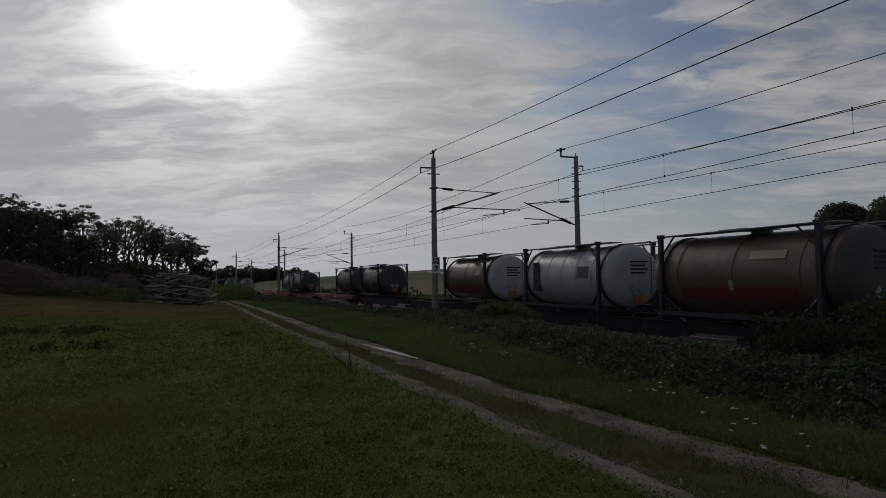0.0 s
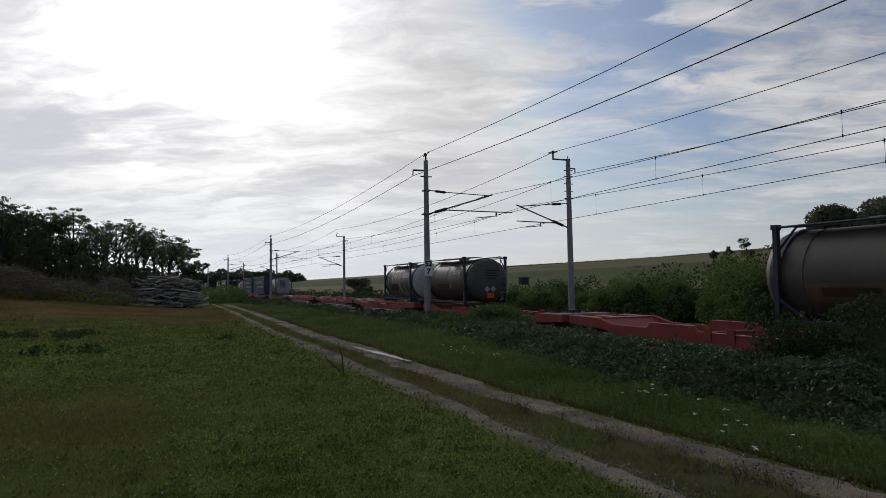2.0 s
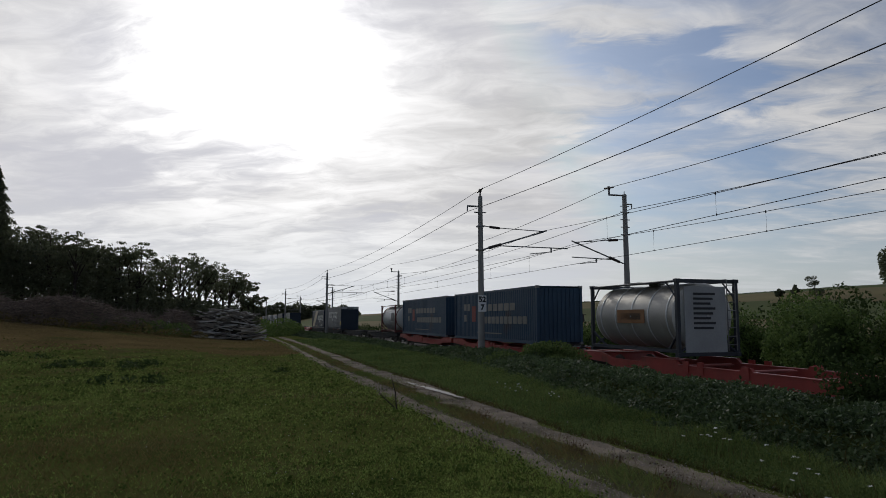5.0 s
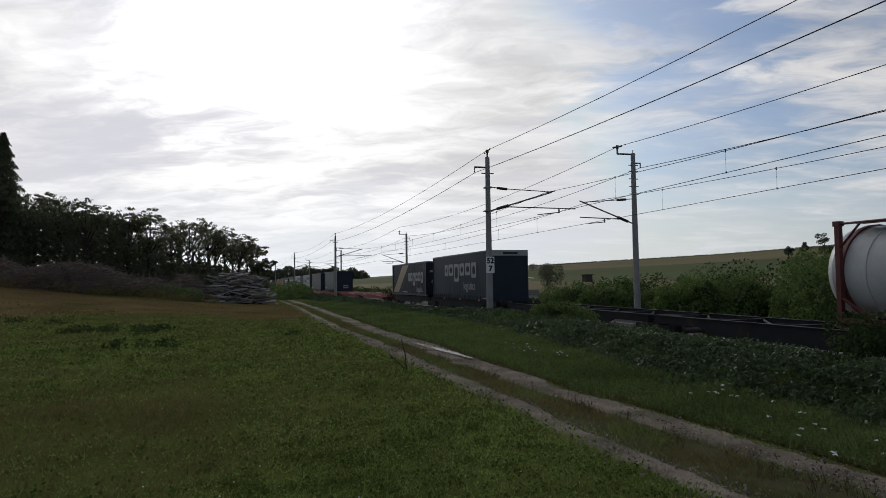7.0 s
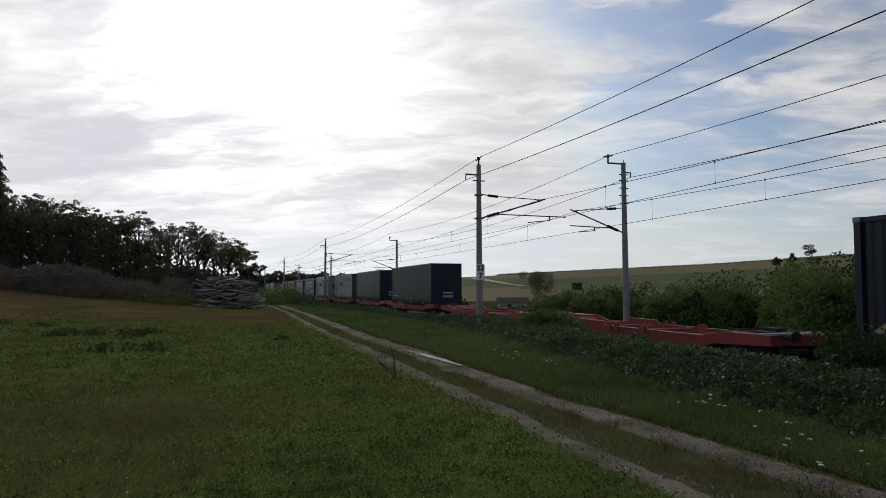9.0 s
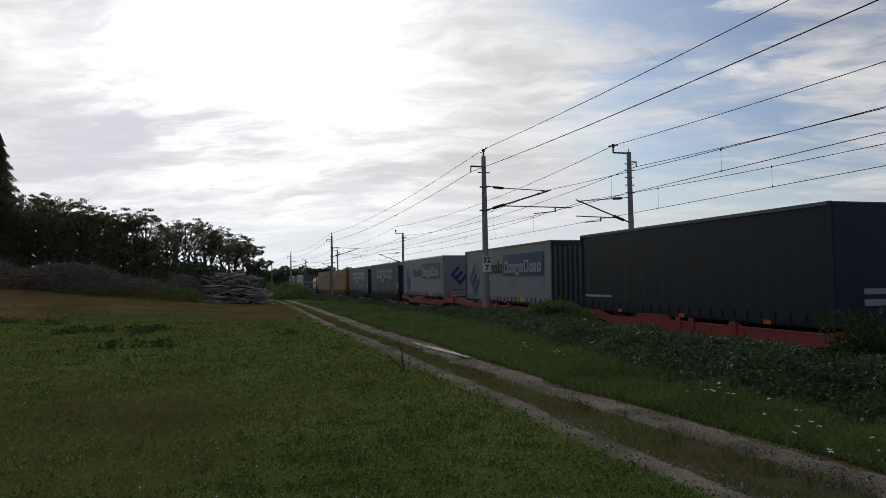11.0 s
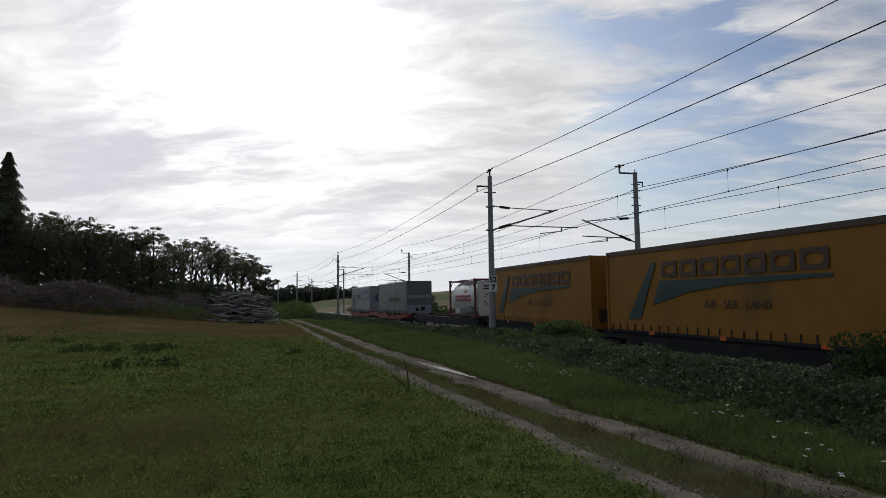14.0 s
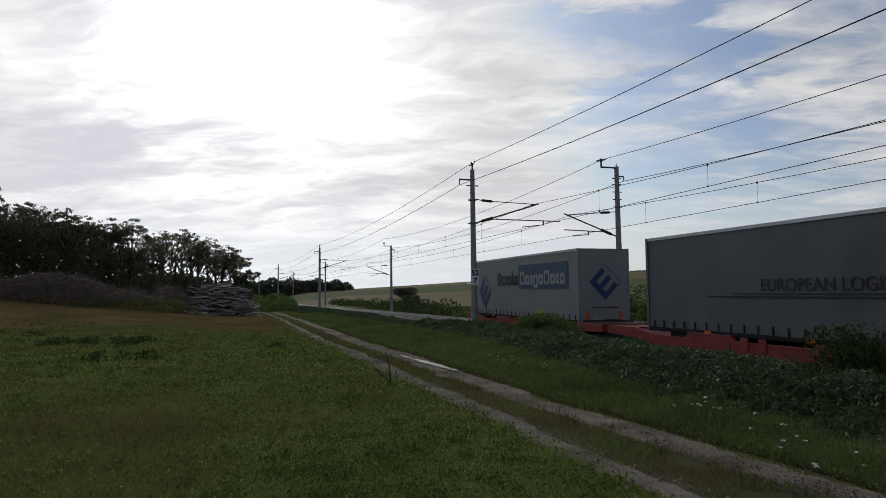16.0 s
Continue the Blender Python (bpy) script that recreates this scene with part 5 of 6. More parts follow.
# ---- plants and wood ----
rng = np.random.default_rng(11)
G = {
    "bramble": leafy("bramble_leaf", (0.025, 0.047, 0.018), (0.115, 0.16, 0.07), 0.52, 0.25, 0.16),
    "verge": leafy("verge_grass_blade", (0.075, 0.11, 0.028), (0.215, 0.27, 0.088), 0.9, 0.4, 0.0),
    "herb": leafy("verge_herb_leaf", (0.05, 0.085, 0.027), (0.175, 0.23, 0.08), 0.85, 0.35, 0.02),
    "lawn": leafy("meadow_grass_blade", (0.108, 0.16, 0.038), (0.305, 0.375, 0.105), 0.95, 0.35, 0.0),
    "lawn_dark": leafy("clover_leaf", (0.04, 0.065, 0.016), (0.10, 0.145, 0.035), 0.95, 0.3, 0.0),
    "lawn_brown": leafy("brownish_grass_blade", (0.10, 0.085, 0.032), (0.25, 0.2, 0.085), 0.95, 0.35, 0.0),
    "straw": leafy("dry_grass_blade", (0.065, 0.055, 0.022), (0.13, 0.105, 0.045), 0.9, 0.3, 0.0),
    "wood_leaf": leafy("wood_leaf", (0.088, 0.098, 0.062), (0.17, 0.185, 0.11), 0.7, 0.5),
    "locust": leafy("locust_leaf", (0.082, 0.092, 0.056), (0.165, 0.18, 0.1), 0.7, 0.5),
    "shrub": leafy("shrub_leaf", (0.055, 0.095, 0.028), (0.165, 0.235, 0.07), 0.65, 0.42, 0.1),
    # dark leaves; also colours the solid bodies that stand for inner shade
    "shrub_dark": leafy("dark_shrub_leaf_and_shade", (0.022, 0.042, 0.013), (0.07, 0.1, 0.032), 0.7, 0.35, 0.1),
    "bark": material("dark_bark", (0.05, 0.04, 0.032), 0.95, vary=0.4, scale=4, fine=30, bump=0.8),
    "log": material("weathered_log", (0.27, 0.24, 0.205), 0.9, vary=0.5, scale=1.5, fine=14, bump=0.7, second=(0.06, 0.05, 0.045), spots=0.08, rnd=0.75, per_object=True),
    "log_end": material("cut_log_end", (0.30, 0.25, 0.19), 0.9, vary=0.3, scale=4, fine=20, bump=0.3),
    "brush": material("dead_brushwood", (0.20, 0.155, 0.125), 0.95, vary=0.5, scale=2, fine=20, bump=0.3, rnd=0.4),
    "stalk": material("brown_dock_stalk", (0.12, 0.082, 0.05), 0.9, vary=0.4, bump=0, spec=0.1),
    "petal": material("white_petal", (0.74, 0.73, 0.66), 0.8, vary=0.1, bump=0),
    "puddle": material("muddy_water", (0.09, 0.078, 0.06), 0.3, vary=0.1, scale=2, fine=6, bump=0.02),
    "pale_wood": material("pale_bleached_wood", (0.5, 0.48, 0.44), 0.85, vary=0.3),
    "plaster": material("white_plaster", (0.6, 0.59, 0.56), 0.9, vary=0.15),
    "rooftile": material("dark_roof", (0.06, 0.05, 0.045), 0.85, vary=0.3),
}


def facets(name, pts, mat, sides):
    """One mesh from an array of loose facets, shape (n, sides, 3)."""
    n = len(pts)
    me = bpy.data.meshes.new(name)
    me.vertices.add(n * sides)
    me.vertices.foreach_set("co", np.ascontiguousarray(pts, dtype=np.float32).ravel())
    me.loops.add(n * sides)
    me.loops.foreach_set("vertex_index", np.arange(n * sides, dtype=np.int32))
    me.polygons.add(n)
    me.polygons.foreach_set("loop_start", np.arange(0, n * sides, sides, dtype=np.int32))
    me.polygons.foreach_set("loop_total", np.full(n, sides, dtype=np.int32))
    me.materials.append(mat)
    me.update(calc_edges=True)
    me.validate()
    return new(name, me)


def unit(v):
    return v / np.maximum(np.linalg.norm(v, axis=1, keepdims=True), 1e-9)


def leaf_facets(centres, size, flat=0.0, slim=0.55, droop=0.0):
    """Kite-shaped leaves at the given places; flat: how far they lie level."""
    n = len(centres)
    normal = unit(rng.normal(size=(n, 3)) + np.array((0, 0, 1)) * flat)
    u = unit(np.cross(normal, rng.normal(size=(n, 3))))
    v = np.cross(normal, u)
    s = (np.asarray(size) * rng.uniform(0.7, 1.3, n))[:, None]
    tip = u * s * 0.5 - np.array((0, 0, 1)) * s * droop
    return np.stack([centres - u * s * 0.5, centres + v * s * 0.5 * slim, centres + tip, centres - v * s * 0.5 * slim], 1)


def blob_points(n, centre, radii, shell=0.5):
    d = unit(rng.normal(size=(n, 3)))
    r = rng.uniform(0, 1, n) ** (1 / 3)
    r = shell * (0.75 + 0.25 * r) + (1 - shell) * r
    return np.asarray(centre) + d * r[:, None] * np.asarray(radii)


def zs(x, y):
    return np.array([ground_z(a, b) for a, b in zip(x, y)])


def tree(x, y, top, spread, count, leaf, mat, label, airy=0.5, base=None, name="tree", low=0.35, pads=0):
    z0 = (ground_z(x, y) if base is None else base) - 0.1
    t = thing(name, label, "tree", at=pose(x, y, z0))
    h = top - z0
    bm = bmesh.new()
    rod(bm, (0, 0, 0), (0.02 * h * rng.normal(), 0, h * 0.55), h * 0.02 + 0.03, h * 0.012 + 0.015, 9)
    clumps = []
    n_limbs = 9
    for k in range(n_limbs):
        a = rng.uniform(0, math.tau)
        zb = h * rng.uniform(low, 0.6)
        rr = spread * rng.uniform(0.35, 0.85)
        e = Vector((rr * math.cos(a), rr * math.sin(a), min(h * 0.93, zb + h * rng.uniform(0.12, 0.38))))
        rod(bm, (0, 0, zb), e, h * 0.008 + 0.01, h * 0.003 + 0.004, 6)
        clumps.append((e, spread * rng.uniform(0.28, 0.48)))
        f = e + Vector((rng.normal() * 0.3, rng.normal() * 0.3, 0.35)) * spread * 0.4
        rod(bm, e, f, h * 0.003 + 0.004, 0.01, 5)
        clumps.append((f, spread * rng.uniform(0.2, 0.36)))
    rod(bm, (0, 0, h * 0.5), (0, 0, h * 0.92), h * 0.012, 0.02, 7)
    clumps.append((Vector((0, 0, h * 0.9)), spread * 0.34))
    clumps.append((Vector((0, 0, h * 0.7)), spread * 0.5))
    part("trunk", bm, G["bark"], t)
    pts = []
    tot = sum(r ** 2 for _, r in clumps)
    for c, r in clumps:
        c.z = min(c.z, h - r * 0.55)
        if not pads:
            pts.append(blob_points(int(count * r * r / tot), c, (r, r, r * 0.72), airy))
        for k in range(pads):  # flat sprays with sky between them
            q = c + Vector(np.clip(rng.normal(size=3), -1.3, 1.3) * (0.62, 0.62, 0.5)) * r
            q.z = min(q.z, h - 0.12 * r)
            w = r * rng.uniform(0.25, 0.5)
            pts.append(blob_points(int(count * r * r / tot / pads), q, (w, w, w * 0.5), airy))
    ob = facets("crown", leaf_facets(np.concatenate(pts), leaf, 0.3), mat, 4)
    ob.parent = t
    return t


def billow(mounds, n, size=0.42):
    """Smaller rounded tufts over the upper faces of each mound."""
    out = []
    for x, y, z, rx, ry, rz in mounds:
        for k in range(n):
            d = rng.normal(size=3)
            d[2] = abs(d[2]) - 0.25
            d /= np.linalg.norm(d)
            f, q = rng.uniform(0.55, 0.85), size * rng.uniform(0.6, 1.25)
            out.append((x + d[0] * rx * f, y + d[1] * ry * f, z + d[2] * rz * f, rx * q, ry * q, min(rz, rx) * q * 0.75))
    return out


def thicket(name, boxes_of, count, leaf, mat, label, category, shell=0.45):
    """Leaf mass over a row of rounded mounds (x, y, z, rx, ry, rz)."""
    tot = sum(b[3] * b[4] + b[4] * b[5] for b in boxes_of)
    pts = [blob_points(max(20, int(count * (b[3] * b[4] + b[4] * b[5]) / tot)), b[:3], b[3:], shell) for b in boxes_of]
    ob = facets(name, leaf_facets(np.concatenate(pts), leaf, 0.35), mat, 4)
    return tagged(ob, label, category, kind="stuff")


# dirt track: two bare wheel lanes with ragged edges
def lane(rows, width, name):
    bm = bmesh.new()
    prev = None
    y = -12.0
    while y < 96:
        c = along(rows, y)
        half = width * (0.8 + 0.4 * smooth(y, 6, 16))
        lo = half * (1 + 0.5 * noise.noise((y * 0.8, c, 2)) + 0.35 * noise.noise((y * 3.1, c, 4)) + 0.2 * noise.noise((y * 9.0, c, 5)))
        hi = half * (1 + 0.5 * noise.noise((y * 0.7, c, 8)) + 0.35 * noise.noise((y * 2.9, c, 9)) + 0.2 * noise.noise((y * 8.5, c, 7)))
        row = []
        for k, f in enumerate((-1, -0.6, 0, 0.6, 1)):
            x = c + f * (lo if f < 0 else hi)
            row.append(bm.verts.new((x, y, ground_z(x, y) + (0.004 if abs(f) == 1 else 0.022) + 0.008 * noise.noise((x * 4, y * 4, 1)))))
        if prev:
            for k in range(4):
                bm.faces.new((prev[k], prev[k + 1], row[k + 1], row[k]))
        prev = row
        y += 0.06 + 0.006 * abs(y)
    return tagged(part(name, bm, M["dirt"]), "bare trodden wheel lane of pale brown earth with small stones", "dirt track", kind="structure")


def crown_strip():
    """Thin brown soil between the wheel lanes."""
    bm = bmesh.new()
    prev = None
    y = -12.0
    while y < 60:
        a, b = along(RUT_L, y) + 0.08, along(RUT_R, y) - 0.12
        row = [bm.verts.new((a + (b - a) * f, y, ground_z(a + (b - a) * f, y) + 0.002 + 0.012 * (f not in (0, 1)))) for f in (0, 0.2, 0.5, 0.8, 1)]
        if prev:
            for k in range(4):
                bm.faces.new((prev[k], prev[k + 1], row[k + 1], row[k]))
        prev = row
        y += 0.3 + 0.01 * abs(y)
    return tagged(part("road_crown", bm, M["crown"]), "low brown strip of soil and thin grass between the lanes", "dirt track", kind="structure")


crown_strip()
lane(RUT_L, 0.21, "road_lane")
lane(RUT_R, 0.35, "road_lane")
bm = bmesh.new()
ring = []
for k in range(72):
    a = k * math.tau / 72
    y = 15.8 + 2.2 * math.sin(a)
    x = 5.14 + (0.09 + 0.09 * noise.noise((a * 4, 0, 3)) + 0.05 * noise.noise((a * 9, 0, 8))) * math.cos(a)
    ring.append(bm.verts.new((x, y, max(ground_z(along(RUT_R, yy), yy) for yy in (13.5, 15.6, 18.0)) + 0.03)))
bm.faces.new(ring)
tagged(part("puddle", bm, G["puddle"]), "shallow muddy puddle in a wheel lane", "puddle", kind="structure")
# loose stones on the lanes
bm = bmesh.new()
for k in range(700):
    rut, half = ((RUT_L, 0.3), (RUT_R, 0.42))[k % 2]
    y = 3.5 * math.exp(rng.uniform(0, 1) * 1.9)
    x = along(rut, y) + rng.normal() * half * 0.7
    r = rng.uniform(0.006, 0.017)
    m = Matrix.Translation((x, y, ground_z(x, y) + 0.024)) @ Euler(rng.uniform(0, 6, 3)).to_matrix().to_4x4() @ Matrix.Diagonal((r * 1.3, r, r * 0.7, 1))
    bmesh.ops.create_icosphere(bm, subdivisions=1, radius=1, matrix=m)
tagged(part("gravel", bm, material("lane_stone", (0.24, 0.215, 0.18), 0.9, vary=0.3, rnd=0.5)), "scattered small stones on the dirt lanes", "stones", kind="stuff")


chips = 14000
y = 3.2 * np.exp(rng.uniform(0, 1, chips) * 2.2)
x = np.where(np.arange(chips) % 2 == 0, np.interp(y, [q[0] for q in RUT_L], [q[1] for q in RUT_L]) + rng.normal(size=chips) * 0.13, np.interp(y, [q[0] for q in RUT_R], [q[1] for q in RUT_R]) + rng.normal(size=chips) * 0.2)
p = np.stack([x, y, zs(x, y) + 0.028], 1)
tagged(facets("gravel", leaf_facets(p, 0.009 + 0.0009 * y, 3.0, 0.8), material("lane_grit", (0.31, 0.26, 0.22), 0.95, vary=0.3, rnd=0.45, spec=0.05), 4), "fine grit and crumbs of earth on the dirt lanes", "stones", kind="stuff")


# grass
def off_lane(x, y, pad=0.0):
    l, r = np.interp(y, [q[0] for q in RUT_L], [q[1] for q in RUT_L]), np.interp(y, [q[0] for q in RUT_R], [q[1] for q in RUT_R])
    return (np.abs(x - l) > 0.26 + pad) & (np.abs(x - r) > 0.34 + pad), l, r


def blades(name, x, y, height, width, mat, label, lean=0.5, kind="stuff"):
    n = len(x)
    z = zs(x, y) - 0.01
    a = rng.uniform(0, math.tau, n)
    side = np.stack([np.cos(a), np.sin(a), np.zeros(n)], 1) * (width / 2)[:, None]
    base = np.stack([x, y, z], 1)
    b = rng.uniform(0, math.tau, n)
    tip = base + np.stack([np.cos(b) * lean * height, np.sin(b) * lean * height, height], 1) * rng.uniform(0.5, 1.2, (n, 1))
    ob = facets(name, np.stack([base - side, base + side, tip], 1), mat, 3)
    return tagged(ob, label, "grass", kind=kind)


def herbs(name, x, y, height, size, mat, label, flat=1.3):
    """Low leafy growth: small leaves at all heights up to the given one."""
    z = zs(x, y) + height * rng.uniform(0.15, 1.0, len(x))
    ob = facets(name, leaf_facets(np.stack([x, y, z], 1), size, flat, 0.75), mat, 4)
    return tagged(ob, label, "herbs", kind="stuff")


def meadow():
    n = 330000
    r = np.exp(rng.uniform(math.log(2.2), math.log(64), n))
    az = np.radians(rng.uniform(-20, 58, n))
    x, y = r * np.sin(az), r * np.cos(az)
    ok, l, rr = off_lane(x, y, -0.10)
    patch = np.array([noise.noise((a * 0.35, b * 0.35, 2)) for a, b in zip(x, y)])
    ok &= (x < l + 0.12) & (rng.uniform(0, 1, n) < 0.75 + 0.5 * patch)
    x, y, r, patch = x[ok], y[ok], r[ok], patch[ok]
    h = 0.045 + 0.05 * rng.uniform(0, 1, len(x)) + 0.03 * np.clip(patch, 0, 1) + 0.10 * np.exp(-((l[ok] - x) / 0.35) ** 2)
    w = 0.004 + 0.0011 * r
    dry = rng.uniform(0, 1, len(x)) < 0.03 + 0.10 * np.clip(-patch, 0, 1)
    tuft = np.array([noise.noise((a * 3.2, b * 3.2, 5)) + 0.6 * noise.noise((a * 9.0, b * 9.0, 6)) for a, b in zip(x, y)])
    tuft += 0.35 * rng.normal(size=len(x))
    broad = np.array([noise.noise((a * 0.22, b * 0.16, 15)) + 0.5 * noise.noise((a * 0.9, b * 0.7, 16)) for a, b in zip(x, y)])
    brown = (broad + 0.25 * rng.normal(size=len(x)) + 1.3 * np.clip((y + 0.35 * x - 33) / 8, 0, 1) - 0.3 * np.clip(x / 4, 0, 1) > 0.2) & ~dry
    dark = (tuft > 0.27) & ~dry & ~brown
    green = ~(dry | brown | dark)
    h = 0.8 * h * (1 + 0.5 * np.clip(tuft, -1, 1))
    blades("meadow_grass", x[green], y[green], h[green], w[green], G["lawn"], "short mown green meadow grass", 0.7)
    herbs("clover", x[dark], y[dark], h[dark] * 0.8, 0.018 + 0.0022 * r[dark], G["lawn_dark"], "dark green clover leaves in the meadow")
    pick = green & (rng.uniform(0, 1, len(x)) < 0.55)
    herbs("clover", x[pick] + 0.02, y[pick] + 0.02, h[pick] * 0.7, 0.014 + 0.0018 * r[pick], G["lawn"], "light green clover leaves in the meadow")
    blades("brown_grass", x[brown], y[brown], h[brown], w[brown], G["lawn_brown"], "brownish dry patches of meadow grass", 1.0)
    blades("dry_grass", x[dry], y[dry], h[dry], w[dry], G["straw"], "short dry straw-coloured grass in the meadow")


meadow()


def trodden_grass():
    """The same meadow round and behind the viewer."""
    n = 60000
    r = np.exp(rng.uniform(math.log(0.5), math.log(16), n))
    az = rng.uniform(-180, 180, n)
    x, y = r * np.sin(np.radians(az)), r * np.cos(np.radians(az))
    ok, l, rr = off_lane(x, y, -0.10)
    ok &= (x < l + 0.12) & ~((az > -20) & (az < 58) & (r > 2.2))
    x, y, r = x[ok], y[ok], r[ok]
    blades("meadow_grass", x, y, 0.04 + 0.05 * rng.uniform(0, 1, len(x)), 0.006 + 0.0016 * r, G["lawn"], "short mown green meadow grass", 1.1)


trodden_grass()


def verge():
    n = 150000
    y = np.exp(rng.uniform(math.log(3.0), math.log(75), n))
    l = np.interp(y, [q[0] for q in RUT_R], [q[1] for q in RUT_R])
    e = np.array([front_edge(v) for v in y])
    x = l + 0.36 + rng.beta(1.25, 1.1, n) * (e - 0.15 - l - 0.36)
    f = (x - l) / np.maximum(0.5, e - l)
    r = np.hypot(x, y)
    clump = np.array([noise.noise((p * 1.1, q * 0.9, 9)) for p, q in zip(x, y)])
    h = (0.05 + 0.13 * np.clip(f, 0, 1)) * rng.uniform(0.4, 1.1, n) * (1 + 0.9 * clump)
    few = rng.uniform(0, 1, n) < 0.8
    blades("verge_grass", x[few], y[few], 1.1 * h[few], 0.003 + 0.0009 * r[few], G["verge"], "long uncut verge grass beside the track", 0.75)
    leafy_part = (rng.uniform(0, 1, n) < 0.5) & (clump > -0.25)
    herbs("verge_herbs", x[leafy_part], y[leafy_part], h[leafy_part], 0.015 + 0.002 * r[leafy_part], G["herb"], "leafy green weeds among the verge grass", 0.7)
    n = 48000
    y = np.exp(rng.uniform(math.log(3.0), math.log(70), n))
    a = np.interp(y, [q[0] for q in RUT_L], [q[1] for q in RUT_L]) + 0.24
    b = np.interp(y, [q[0] for q in RUT_R], [q[1] for q in RUT_R]) - 0.30
    x = a - 0.05 + (b - a + 0.08) * rng.beta(1.5, 1.5, n)
    tall = rng.uniform(0, 1, n) ** 3
    keep = np.array([noise.noise((p * 2.2, q * 1.1, 5)) for p, q in zip(x, y)]) > -0.25
    x, y, tall = x[keep], y[keep], tall[keep]
    faded = np.array([noise.noise((p * 0.9, q * 0.6, 21)) for p, q in zip(x, y)]) + 0.25 * rng.normal(size=len(x)) > -0.05
    for name, pick, mat, text in (("crown_grass", ~faded, G["verge"], "thin green grass strip between the wheel lanes"), ("faded_grass", faded, G["lawn_brown"], "thin brownish grass between the wheel lanes")):
        blades(name, x[pick], y[pick], 0.03 + 0.10 * tall[pick], 0.004 + 0.0010 * np.hypot(x[pick], y[pick]), mat, text, 0.9)
    # tufts creeping into the lanes
    n = 30000
    y = np.exp(rng.uniform(math.log(3.0), math.log(60), n))
    side = rng.integers(0, 2, n)
    c = np.where(side == 0, np.interp(y, [q[0] for q in RUT_L], [q[1] for q in RUT_L]), np.interp(y, [q[0] for q in RUT_R], [q[1] for q in RUT_R]))
    x = c + rng.normal(size=n) * 0.22
    keep = np.array([noise.noise((a * 1.7, b * 0.9, 12)) for a, b in zip(x, y)]) > np.where(side == 0, -0.05, 0.08)
    x, y = x[keep], y[keep]
    blades("lane_tufts", x, y, rng.uniform(0.02, 0.07, len(x)), 0.004 + 0.001 * np.hypot(x, y), G["lawn"], "short grass tufts creeping into the wheel lanes", 0.5)
    # taller tufts along the verge
    n = 9000
    tufts = 220
    ty = np.exp(rng.uniform(math.log(3.0), math.log(60), tufts))
    tx = np.array([along(RUT_R, v) + 0.45 + rng.uniform(0, 1) * max(0.3, front_edge(v) - along(RUT_R, v) - 0.4) for v in ty])
    pick = rng.integers(0, tufts, n)
    x, y = tx[pick] + rng.normal(size=n) * 0.12, ty[pick] + rng.normal(size=n) * 0.14
    blades("tall_grass", x, y, rng.uniform(0.1, 0.26, n), 0.005 + 0.001 * np.hypot(x, y), G["herb"], "tall uncut grass tufts in the verge", 0.4)
    n = 1600
    pick = rng.integers(0, tufts, n)
    x, y = tx[pick] + rng.normal(size=n) * 0.4, ty[pick] + rng.normal(size=n) * 0.4
    blades("dry_stalks", x, y, rng.uniform(0.12, 0.36, n), 0.004 + 0.0006 * np.hypot(x, y), G["straw"], "dry straw-coloured stalks in the verge", 0.25)
    # brown seeding stalks on the strip
    clumps = 42
    cy = np.exp(rng.uniform(math.log(3.6), math.log(17), clumps))
    cx = np.interp(cy, [q[0] for q in RUT_R], [q[1] for q in RUT_R]) - 0.42 + rng.normal(size=clumps) * 0.09
    n = 460
    pick = rng.integers(0, clumps, n)
    x, y = cx[pick] + rng.normal(size=n) * 0.05, cy[pick] + rng.normal(size=n) * 0.09
    h = rng.uniform(0.07, 0.2, n)
    blades("dock_stalks", x, y, h, np.full(n, 0.009), G["stalk"], "brown seeding stalks between the wheel lanes", 0.35)
    m = 1100
    pick = rng.integers(0, n, m)
    f = rng.uniform(0.3, 1.0, m)
    pts = np.stack([x[pick] + rng.normal(size=m) * 0.014, y[pick] + rng.normal(size=m) * 0.014, zs(x[pick], y[pick]) + f * h[pick]], 1)
    tagged(facets("dock_seeds", leaf_facets(pts, 0.022, 0.2, 0.7), G["stalk"], 4), "brown seed heads on the stalks between the lanes", "plants", kind="stuff")
    # reddish-brown dead grass along the outer edge of the lane
    n = 9000
    y = np.exp(rng.uniform(math.log(3.0), math.log(40), n))
    x = np.interp(y, [q[0] for q in RUT_R], [q[1] for q in RUT_R]) + 0.36 + np.abs(rng.normal(size=n)) * 0.13
    blades("edge_grass", x, y, rng.uniform(0.03, 0.1, n), 0.004 + 0.001 * np.hypot(x, y), G["straw"], "short brown dead grass at the edge of the lane", 0.9)


verge()


def canopy(x, y):
    """Height of the bramble mass."""
    e = front_edge(y)
    d = x - e
    u = x - track_x(y)
    z = 0.06 + 0.40 * smooth(d, -0.4, 0.7) - 0.52 * smooth(d, 1.4, 5.2) - 0.02 * smooth(u, -5, -2.2)
    z += 0.19 * noise.noise((x * 0.7, y * 0.55, 4)) + 0.15 * noise.noise((x * 1.9, y * 1.7, 6)) + 0.07 * noise.noise((x * 4.1, y * 3.7, 8))
    return z + (rail_z(y) - rail_z(20)) * smooth(y, 25, 60) - 0.5 * smooth(y, 30, 46) - 0.06


